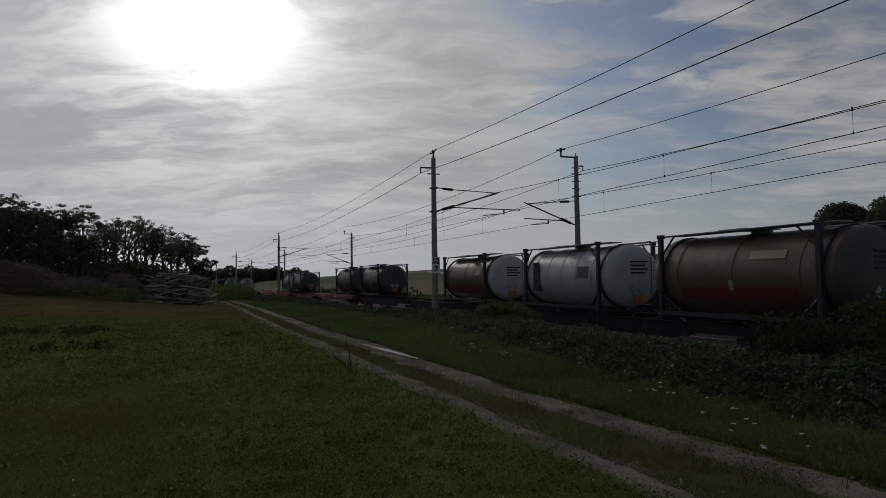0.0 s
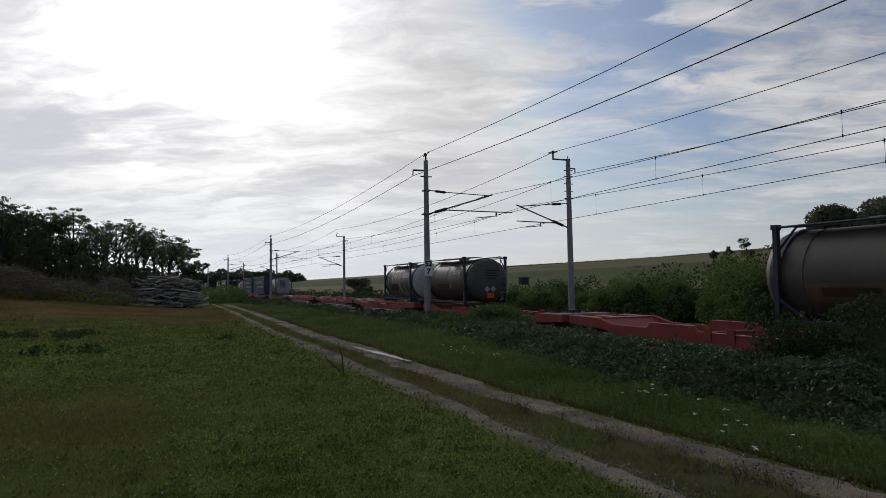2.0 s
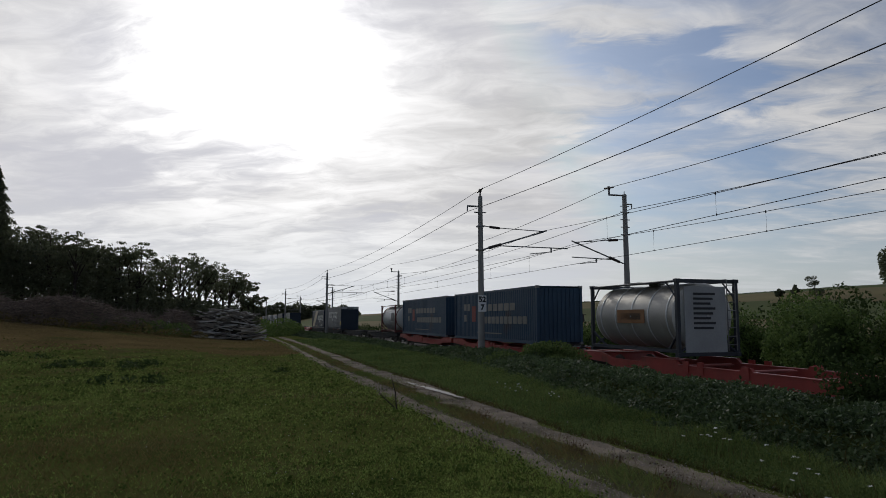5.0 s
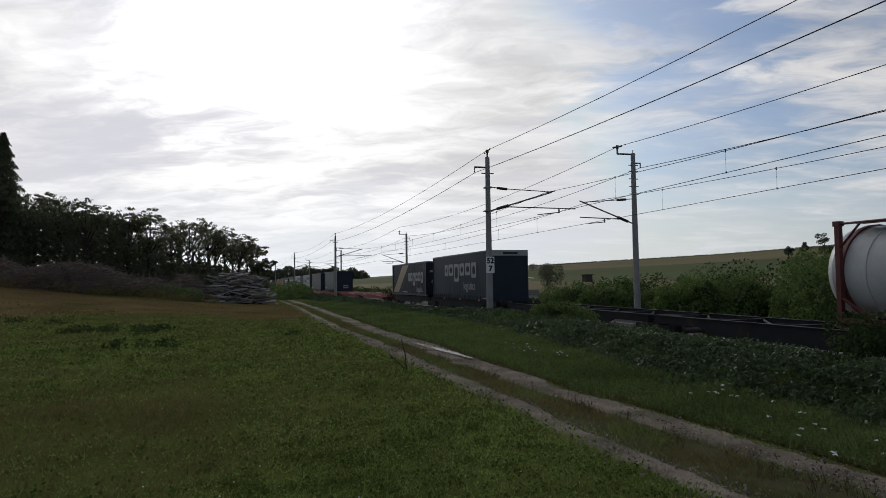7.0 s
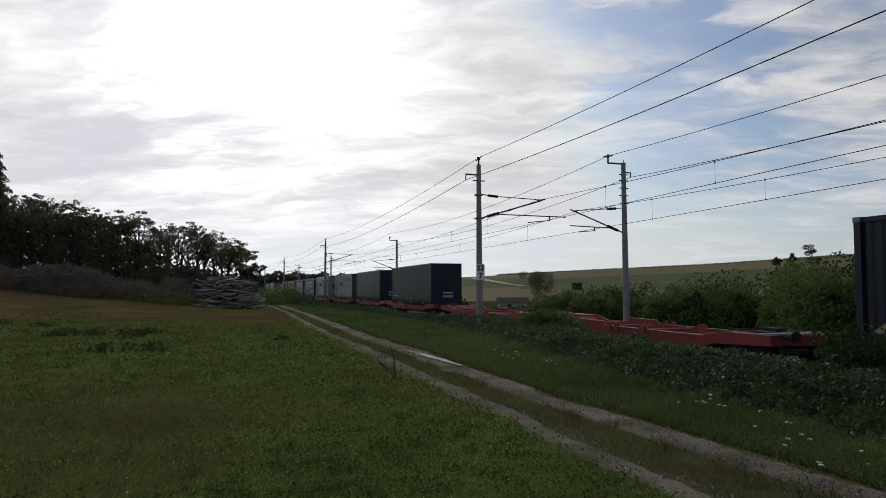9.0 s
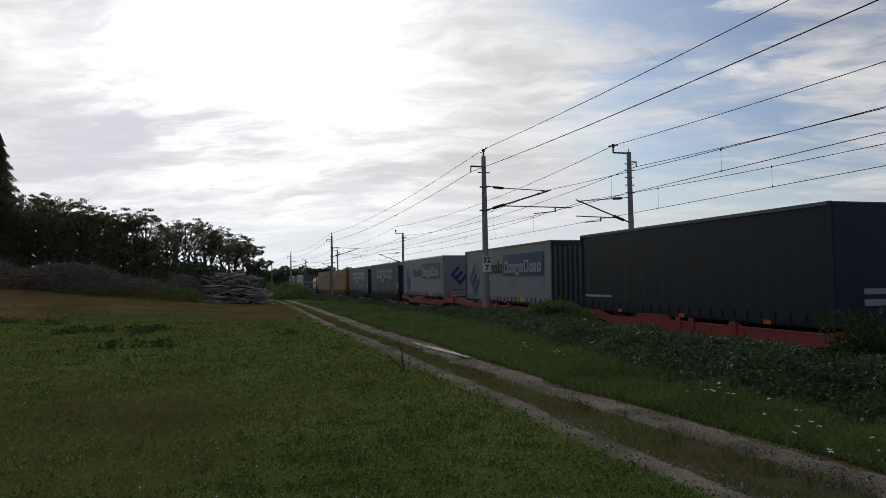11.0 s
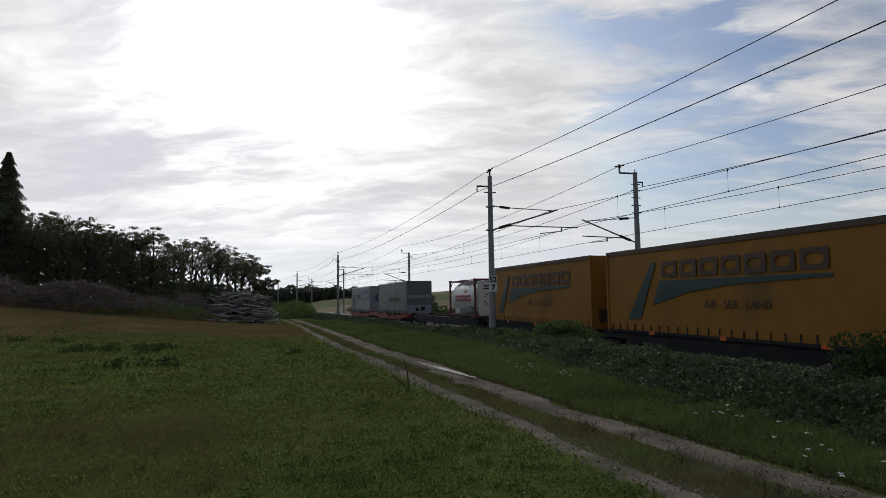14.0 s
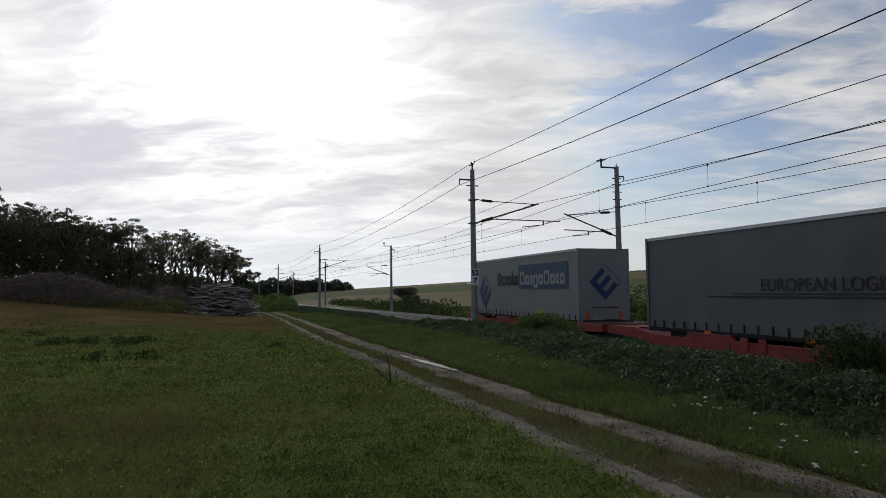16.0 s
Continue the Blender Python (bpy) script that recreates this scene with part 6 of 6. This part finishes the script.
def brambles():
    # dark inner mass: a soil-coloured sheet added for the shade under the leaves
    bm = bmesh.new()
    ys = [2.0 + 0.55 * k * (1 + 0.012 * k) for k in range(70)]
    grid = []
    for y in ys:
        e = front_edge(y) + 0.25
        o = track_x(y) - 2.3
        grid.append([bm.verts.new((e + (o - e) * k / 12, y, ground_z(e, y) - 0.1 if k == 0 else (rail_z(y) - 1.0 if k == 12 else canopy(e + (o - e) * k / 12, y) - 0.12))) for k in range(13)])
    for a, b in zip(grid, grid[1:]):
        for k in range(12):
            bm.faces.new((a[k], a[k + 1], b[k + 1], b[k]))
    tagged(part("bramble_shade_core", bm, M["verge"]), "soil-coloured sheet under the bramble leaves, standing in for the shaded inside", "brambles", kind="stuff")
    n = 300000
    y = np.exp(rng.uniform(math.log(2.6), math.log(110), n)) - 0.5
    e, o = np.array([front_edge(v) for v in y]), np.array([track_x(v) - 2.0 for v in y])
    x = e - 0.5 + (o - e + 0.5) * rng.uniform(0, 1, n) ** 1.35
    z = np.array([canopy(a, b) for a, b in zip(x, y)]) + rng.normal(size=n) * 0.045 - 0.03
    front = x < e + 0.6
    floor_z = zs(x[front], y[front])
    z[front] = floor_z + (z[front] - floor_z) * rng.uniform(0.1, 1.0, front.sum())
    r = np.hypot(x, y)
    ob = facets("bramble_leaves", leaf_facets(np.stack([x, y, z], 1), 0.046 + 0.0029 * r, 0.8, 0.5), G["bramble"], 4)
    tagged(ob, "glossy dark green bramble leaves along the railway", "brambles", kind="stuff")


brambles()
# larger bushes among the brambles
elder = ((12.2, 23.2, 0.05, 1.5, 1.6, 0.9), (11.0, 24.0, -0.05, 1.3, 1.1, 0.65), (13.4, 24.2, 0.0, 1.3, 1.3, 0.8), (12.3, 22.9, 0.4, 1.5, 1.2, 0.6), (11.2, 23.5, 0.2, 0.9, 0.9, 0.6))
thicket("elder_bush", billow(elder, 14, 0.42), 13000, 0.11, G["herb"], "leafy elder bush standing in the brambles", "bush", 0.3)
hedge = ((10.9, 7.1, 0.1, 1.4, 1.4, 1.3), (9.9, 7.9, -0.05, 1.0, 1.0, 1.2), (12.4, 6.4, 0.3, 1.6, 1.5, 1.5), (9.3, 6.4, -0.1, 1.0, 1.0, 0.75), (10.0, 5.0, 0.0, 1.4, 1.3, 1.1))
thicket("hedge_bush", hedge + tuple(billow(hedge, 14, 0.4)), 34000, 0.085, G["shrub_dark"], "dense dark green hedge bush beside the railway", "bush", 0.35)

# the dead forked twig in the meadow
twig = thing("forked_twig", "dead dark forked twig stuck upright in the grass", "twig", at=pose(3.43, 12.75, ground_z(3.43, 12.75) - 0.03))
part("stem", rods(((0, 0, 0), (-0.03, 0, 0.35), 0.014, 0.011), ((-0.03, 0, 0.35), (-0.10, 0.02, 0.63), 0.011, 0.006)), G["bark"], twig)
part("fork", rods(((0, 0, 0.02), (-0.2, 0, 0.2), 0.013, 0.01), ((-0.2, 0, 0.2), (-0.36, 0, 0.36), 0.01, 0.006)), G["bark"], twig)


def flowers(x, y, z, spread, count, label):
    f = thing("wild_carrot", label, "flower", "white flowers", at=pose(x, y, ground_z(x, y)))
    for k in range(count):
        dx, dy = rng.normal(0, spread[0]), rng.normal(0, spread[1])
        h = z + rng.uniform(-0.1, 0.08)
        part("stalk", rods(((dx, dy, 0), (dx * 1.1, dy, h), 0.004, 0.003, 4)), G["verge"], f)
        bm = bmesh.new()
        top = bm.verts.new((dx * 1.1, dy, h + 0.008))
        ring = []
        for q in range(14):
            rr = rng.uniform(0.02, 0.034) if q % 2 else rng.uniform(0.012, 0.018)
            ring.append(bm.verts.new((dx * 1.1 + rr * math.cos(q * math.tau / 14), dy + rr * math.sin(q * math.tau / 14), h + rng.uniform(-0.008, 0.012))))
        for q in range(14):
            bm.faces.new((top, ring[q], ring[(q + 1) % 14]))
        part("umbel", bm, G["petal"], f)
    return f


flowers(5.72, 6.85, 0.32, (0.14, 0.1), 8, "white wild carrot flowers at the foot of the brambles")
flowers(6.15, 13.3, 0.32, (0.16, 0.3), 11, "white wild carrot flowers before the brambles")
flowers(5.95, 11.5, 0.32, (0.14, 0.2), 5, "white wild carrot flowers before the brambles")
flowers(6.1, 6.0, 0.22, (0.08, 0.08), 3, "small white flowers before the brambles")
flowers(5.2, 5.05, 0.22, (0.12, 0.12), 5, "small pale flowers in the verge grass")
flowers(5.45, 4.55, 0.15, (0.12, 0.1), 4, "small pale flowers in the verge grass")
# daisies and clover dotted in the meadow
n = 220
r, az = rng.uniform(3, 16, n), np.radians(rng.uniform(-10, 40, n))
x, y = r * np.sin(az), r * np.cos(az)
ok, l, rr = off_lane(x, y, 0.1)
ok &= x < l
p = np.stack([x[ok], y[ok], zs(x[ok], y[ok]) + 0.06], 1)
tagged(facets("clover_heads", leaf_facets(p, 0.016, 1.5, 0.9), G["petal"], 4), "tiny white clover heads scattered in the meadow", "flowers", kind="stuff")

# weeds far out in the meadow
for wx, wy, wr, wn in ((-8.4, 34.0, 0.7, 130), (-6.6, 33.0, 0.5, 60), (-5.1, 29.4, 0.75, 190), (-4.2, 29.0, 0.5, 90), (-3.2, 28.2, 0.7, 170), (-2.1, 29.4, 0.7, 190), (-2.8, 21.2, 0.45, 80), (-1.5, 20.6, 0.5, 110), (2.4, 24.0, 0.4, 50), (-11.5, 33.0, 0.6, 90)):
    thicket("weed_patch", [(wx + wr * rng.normal() * 0.6, wy + wr * rng.normal() * 0.7, ground_z(wx, wy) + 0.03, wr * 0.6, wr * 0.55, rng.uniform(0.1, 0.28)) for k in range(4)], wn * 2, 0.12, G["shrub_dark"], "low patch of broad-leaved weeds in the meadow", "weeds")


# wood edge
def wood_top(az):
    return 1.6 + 92 * math.tan(radians(float(np.interp(az, (-30, -14, -12, -8.8, -7, -3.2, 0.6, 2.4, 3.4, 4.2), (8.7, 7.7, 7.4, 6.9, 6.4, 5.8, 5.1, 4.0, 2.6, 1.9)))))


for k, az in enumerate((-22, -18.5, -15.5, -13.2, -11.6, -9.9, -8.3, -6.9, -5.4, -3.9, -2.5, -1.1, 0.2, 1.3, 2.3, 3.2)):
    d = 92 + 5 * math.sin(k * 2.3)
    x, y = d * math.sin(radians(az)), d * math.cos(radians(az))
    tree(x, y, wood_top(az) + 0.4 * math.sin(k * 1.9), 2.9 if az < 1.5 else 1.9, 4600 if az < -6 else 3600, 0.22, G["locust"], "tall dark locust tree at the edge of the wood", 0.15, low=0.36, pads=6)
for k, az in enumerate((-20, -16.5, -14.3, -12.4, -10.7, -9.1, -7.6, -6.1, -4.6, -3.2, -1.8, -0.5, 0.8)):
    d = 99 + 3 * math.sin(k * 3.3)
    x, y = d * math.sin(radians(az)), d * math.cos(radians(az))
    tree(x, y, wood_top(az) * 1.02 + 0.3 * math.sin(k * 2.9), 2.8, 2300 if az < -6 else 1100, 0.24, G["locust"], "tall dark locust tree inside the wood", 0.15, low=0.4, pads=5)
def dark_top(az, d):
    """Height of the closed lower growth of the wood, at distance d."""
    return 1.6 + d * math.tan(radians(float(np.interp(az, (-30, -12.3, -7.2, -3.1, 1, 3.5), (8.2, 6.8, 4.7, 2.8, 1.8, 1.3)))))


def growth(d, step, rx, first, last):
    out = []
    for a in np.arange(first, last, step):
        x, y = d * math.sin(radians(a)), d * math.cos(radians(a)) + 1.3 * math.sin(a * 3)
        z0 = ground_z(x, y) - 0.3
        h = max(0.8, dark_top(a, d) - z0) * (1 + 0.06 * math.sin(a * 7))
        out.append((x, y, z0 + h * 0.35, rx, rx, h * 0.65))
    return out


edge_growth = growth(89, 1.1, 1.9, -28, 3.6)
thicket("undergrowth", edge_growth + billow(edge_growth, 12, 0.4), 44000, 0.36, G["wood_leaf"], "dense dark undergrowth at the edge of the wood", "undergrowth", 0.3)
thicket("wood_interior", growth(97, 1.2, 2.6, -28, 1.0), 30000, 0.6, G["wood_leaf"], "dark foliage inside the wood", "undergrowth", 0.3)


def conifer(x, y, top, spread):
    z0 = ground_z(x, y)
    t = thing("spruce", "tall dark spruce rising above the wood", "tree", at=pose(x, y, z0))
    h = top - z0
    part("trunk", rods(((0, 0, 0), (0, 0, h * 0.98), 0.25, 0.03)), G["bark"], t)
    n = 17000
    f = rng.uniform(0.12, 1, n)
    tier = np.abs(((f * 13) % 1.0))
    rad = spread * (1 - f) ** 0.85 * (0.45 + 0.55 * (1 - tier)) * rng.uniform(0.3, 1.0, n) + 0.15
    a = rng.uniform(0, math.tau, n)
    p = np.stack([rad * np.cos(a), rad * np.sin(a), f * h - 0.12 * rad], 1)
    ob = facets("crown", leaf_facets(p, 0.32, 0.6, 0.45), G["wood_leaf"], 4)
    ob.parent = t


conifer(-23.4, 86.0, 19.6, 5.4)
conifer(-27.0, 90.0, 15.0, 4.2)
# bare young tree
bare = thing("bare_tree", "leafless grey young tree at the end of the wood", "tree", at=pose(2.9, 86.0, ground_z(2.9, 86)))
bm = bmesh.new()
rod(bm, (0, 0, 0), (0.1, 0, 5.0), 0.07, 0.03, 6)
for k in range(16):
    a, z = rng.uniform(0, 6.28), rng.uniform(2.6, 5.0)
    e = Vector((math.cos(a) * 0.7, math.sin(a) * 0.5, z + rng.uniform(0.7, 1.7)))
    rod(bm, (0.05, 0, z), e, 0.025, 0.012, 5)
    rod(bm, e, e + Vector((rng.normal() * 0.3, 0, 0.5)), 0.012, 0.006, 4)
part("trunk", bm, G["bark"], bare)


# log pile
def log_pile():
    base = 0.36
    pile = thing("log_pile", "untidy pile of weathered grey logs at the field edge", "log pile", at=pose(0.9, 62.0, base))
    bm = bmesh.new()
    rod(bm, (-1, 0, 0), (1, 0, 0), 1.0, 0.82, 9)
    me = bpy.data.meshes.new("log")
    bm.to_mesh(me)
    bm.free()
    me.materials.append(G["log"])
    pale = me.copy()
    pale.materials.clear()
    pale.materials.append(G["pale_wood"])
    for k in range(330):
        layer = rng.uniform(0, 1) ** 1.15
        reach = 3.5 - 1.1 * layer
        ln = rng.uniform(0.4, 1.35)
        x = rng.uniform(-reach + ln * 0.4, reach - ln * 0.4)
        if x > 1.9 and layer > 0.85:
            continue
        r = rng.uniform(0.03, 0.085)
        ob = new("log", pale if rng.uniform(0, 1) < 0.3 else me)
        ob.parent = pile
        ob.matrix_basis = pose(x, rng.uniform(-1.1, 1.0) * (1 - 0.45 * layer), 0.1 + layer * (2.55 if x > -1.2 else 1.8) * (1 - 0.04 * x * x), 0, rng.normal() * 10, rng.normal() * 24) @ Matrix.Diagonal((ln, r, r, 1))
    part("core", boxes((-2.5, 2.5, -0.2, 1.0, -0.5, 2.1)), G["bark"], pile)
    st = thing("bleached_stump", "pale bleached upright stump among brushwood", "stump", at=pose(-3.5, 60.5, ground_z(-3.5, 60.5)))
    part("stump", rods(((0, 0, -0.2), (0.1, 0, 1.25), 0.2, 0.13), ((0.2, 0, 0.1), (0.75, 0, 0.2), 0.16, 0.1)), G["pale_wood"], st)
    part("root", rods(((0.4, -0.2, 0.05), (1.05, -0.2, 0.45), 0.12, 0.06)), G["pale_wood"], st)
    board = part("pale_board", boxes((-0.75, 0.75, -0.08, 0.08, 0.0, 0.12)), G["pale_wood"])
    board.matrix_basis = pose(-0.5, 59.5, ground_z(-0.5, 59.5) + 0.01)
    tagged(board, "pale plank lying in the grass before the log pile", "plank")


log_pile()


def brush_heap(cx, cy, w, h, n, label):
    bm = bmesh.new()
    z0 = ground_z(cx, cy)
    for k in range(n):
        x = cx + rng.normal() * w * 0.42
        f = math.exp(-((x - cx) / w) ** 2)
        z = z0 + rng.uniform(0, 1) * h * f
        d = Vector((rng.normal(), rng.normal() * 0.5, rng.normal() * 0.28 + 0.06)).normalized() * rng.uniform(0.3, 0.85)
        y = cy + rng.normal() * 0.8
        rod(bm, (x, y, z), Vector((x, y, z)) + d, rng.uniform(0.012, 0.03), 0.008, 4)
    return tagged(part("brush_heap", bm, G["brush"]), label, "brushwood", kind="stuff")


brush_heap(-11.0, 57.0, 5.4, 2.15, 3600, "heap of tangled dead brushwood at the field edge")
brush_heap(-17.5, 57.0, 4.6, 2.2, 2200, "heap of tangled dead brushwood at the field edge")
brush_heap(-6.0, 60.0, 3.0, 1.5, 1300, "low heap of dead brushwood beside the logs")
brush_heap(-2.9, 61.2, 2.0, 2.1, 1300, "tangled dead brushwood leaning on the log pile")
thicket("dry_scrub", [(-14.5 + 1.9 * k, 55.6 + math.sin(k * 2), ground_z(-14.5 + 1.9 * k, 55.6) + 0.2, 1.0, 0.8, 0.5 + 0.2 * math.sin(k * 1.7)) for k in range(8)], 2200, 0.16, G["lawn_brown"], "low brownish scrub along the field edge", "scrub")
thicket("field_scrub", [(-8.5 + 1.5 * k, 57.5 + math.sin(k), ground_z(-8.5 + 1.5 * k, 57.5) + 0.4, 1.1, 0.9, 0.75) for k in range(5)], 2600, 0.18, G["shrub"], "low green scrub before the brushwood", "scrub")

# bushes behind the line
row = []
for k in range(34):
    y = 8 + 2.0 * k
    x = track_x(y) + 13.0 + 2.5 * math.sin(k * 1.3) + 1.0 * math.sin(k * 3.1)
    amp = 0.5 if y < 60 else 0.2
    h = float(np.interp(y, (8, 26, 36, 48, 58, 62, 100), (4.0, 3.4, 2.3, 1.9, 1.4, 0.1, 0.0))) + amp * math.sin(k * 2.1)
    row.append((x, y, -0.6, 2.4, 1.9, h + 0.6))
def shrub_shade_core(mounds, mat, label):
    """Uneven dark inner body of a shrub row, under its leaves, coloured as shade."""
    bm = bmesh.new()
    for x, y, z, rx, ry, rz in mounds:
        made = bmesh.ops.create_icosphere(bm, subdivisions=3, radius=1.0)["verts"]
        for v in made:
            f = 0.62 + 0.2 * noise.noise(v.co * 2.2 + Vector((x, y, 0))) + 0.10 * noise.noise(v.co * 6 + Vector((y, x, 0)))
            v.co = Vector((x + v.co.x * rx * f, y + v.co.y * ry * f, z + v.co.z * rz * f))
    return tagged(part("shrub_shade_core", bm, mat), label, "shrubs", kind="stuff")


# solid bodies in dark leaf colour stand in for shade inside the shrubs
shrub_shade_core(hedge, G["shrub_dark"], "dark inner body of the hedge bush, its shade put into the colour")
shrub_shade_core(row, G["shrub_dark"], "dark inner bodies of the shrubs behind the railway, coloured as their shade")
thicket("lineside_shrubs", row + billow(row, 24, 0.32), 200000, 0.19, G["shrub"], "bright and dark green shrubs behind the railway", "shrubs", 0.2)
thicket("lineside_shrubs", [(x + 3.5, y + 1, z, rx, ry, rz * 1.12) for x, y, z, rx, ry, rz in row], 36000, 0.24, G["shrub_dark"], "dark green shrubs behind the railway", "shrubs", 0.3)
tree(36.5, 23.6, 6.1, 3.9, 30000, 0.2, G["wood_leaf"], "broad dark tree behind the railway", 0.3, low=0.12)
tree(42.5, 24.0, 6.6, 4.0, 16000, 0.22, G["wood_leaf"], "broad dark tree behind the railway", 0.3, low=0.12)
for az, d, top_el, spread, label in ((27.1, 205, 1.85, 5.6, "lone round tree in the fields"), (48.0, 330, 3.7, 3.6, "lone round tree on the ridge"), (46.7, 330, 3.05, 2.6, "small tree on the ridge"), (16.3, 150, 0.95, 3.2, "round dark tree beyond the railway"), (45.6, 330, 2.75, 2.4, "small tree on the ridge")):
    x, y = d * math.sin(radians(az)), d * math.cos(radians(az))
    tree(x, y, 1.6 + d * math.tan(radians(top_el)), spread, 4200, 0.4, G["wood_leaf"], label + ", dark against the sky" if "ridge" in label else label + " with a dense crown", 0.3, low=0.0)
thicket("far_hedge", [(track_x(y) + 14 + 0.06 * (y - 60) + 2 * math.sin(y), y, rail_z(y) - 0.3, 2.5, 3.5, 1.5 + 0.5 * math.sin(y * 0.7)) for y in range(92, 230, 6)], 7000, 0.45, G["shrub_dark"], "distant hedge of shrubs along the line", "hedge")
thicket("lineside_bush", ((10.5, 108, 1.0, 2.4, 4, 1.9), (12.5, 112, 0.8, 2.0, 4, 1.6), (9.0, 104, 0.6, 1.6, 3, 1.2), (13.5, 125, 0.8, 2.0, 5, 1.8), (8.2, 118, 1.0, 2.2, 4, 1.8)), 5200, 0.36, G["shrub"], "green bush between the dirt track and the railway", "bush")
# wooded ridge far beyond
thicket("distant_wood", [(420 * math.sin(radians(a)), 420 * math.cos(radians(a)), 1.0 + 420 * math.tan(radians(float(np.interp(a, (1, 6, 9, 11.5), (0.55, 0.85, 0.75, 0.6))))), 6, 6, 8.0 + 1.2 * math.sin(a * 5)) for a in np.arange(1.5, 11.8, 0.75)], 14000, 2.0, G["wood_leaf"], "distant dark wood on the horizon", "wood")
thicket("ridge_hedge", [(470 * math.sin(radians(a)), 470 * math.cos(radians(a)), 470 * math.tan(radians(float(np.interp(a, (11, 23, 32, 41, 50), (0.98, 1.58, 1.95, 2.28, 2.75))))) + 1.2, 3, 3, 0.9) for a in np.arange(24, 52, 0.25)], 14000, 0.9, G["wood_leaf"], "thin dark hedge along the ridge", "hedge")


def pale_strip():
    """A strip of bare pale stubble on the far slope."""
    bm = bmesh.new()
    rows = []
    for az, r, deep in ((21.6, 395, 34), (22.3, 368, 30), (23.0, 342, 24), (24.0, 312, 14), (25.0, 290, 8), (26.0, 276, 5)):
        row = []
        for f in (-0.5, 0, 0.5):
            x, y = (r + f * deep) * math.sin(radians(az)), (r + f * deep) * math.cos(radians(az))
            row.append(bm.verts.new((x, y, ground_z(x, y) + 0.35)))
        rows.append(row)
    for a, b in zip(rows, rows[1:]):
        for k in range(2):
            bm.faces.new((a[k], b[k], b[k + 1], a[k + 1]))
    bmesh.ops.recalc_face_normals(bm, faces=bm.faces[:])
    tagged(part("field_strip", bm, G["pale_wood"]), "pale bare strip of stubble across the far slope", "field", kind="structure")


pale_strip()


def hut():
    x, y = 93 * math.sin(radians(25.0)), 93 * math.cos(radians(25.0))
    z = ground_z(x, y)
    h = thing("garden_hut", "small white hut with a dark roof beyond the railway", "hut", at=pose(x, y, z, 0, 0, -20))
    part("wall", boxes((-1.9, 1.9, -1.4, 1.4, 0, 1.35)), G["plaster"], h)
    bm = bmesh.new()
    slab(bm, [(-1.8, 1.35), (0, 2.05), (1.8, 1.35)], -2.2, 2.2)
    part("roof", bm, G["rooftile"], h)
    part("window", boxes((-0.9, -0.2, -1.42, -1.4, 0.6, 1.1)), M["black"], h)
    x, y = 150 * math.sin(radians(30.4)), 150 * math.cos(radians(30.4))
    z = ground_z(x, y)
    s = thing("hunting_stand", "dark raised wooden hunting stand in the field", "hunting stand", at=pose(x, y, z))
    top = 1.6 + 150 * math.tan(radians(0.85)) - z
    part("cabin", boxes((-0.8, 0.8, -0.8, 0.8, top - 1.5, top)), G["rooftile"], s)
    part("roof", boxes((-1.15, 1.15, -1.05, 1.05, top, top + 0.12)), G["bark"], s)
    for a in (-0.8, 0.8):
        for b in (-0.7, 0.7):
            part("leg", rods(((a * 1.2, b * 1.2, 0), (a, b, top - 1.5), 0.07)), G["bark"], s)


hut()


# ---- what moves ----
def place_on_line(s, length):
    """Pose of a wagon whose front stands at s along the line."""
    y0, y1 = s, s + length
    x0, x1 = track_x(y0), track_x(y1)
    z0, z1 = rail_z(y0), rail_z(y1)
    return pose(x0, y0, z0, math.degrees(math.atan2(z1 - z0, length)), 0, -math.degrees(math.atan2(x1 - x0, length)))


def motions():
    for ob, s, length, offset in MOVING:
        walk(ob, [(t / 2, place_on_line(s - LEAD - SPEED * t / 2, length) @ pose(0, offset, 0)) for t in range(33)])


motions()
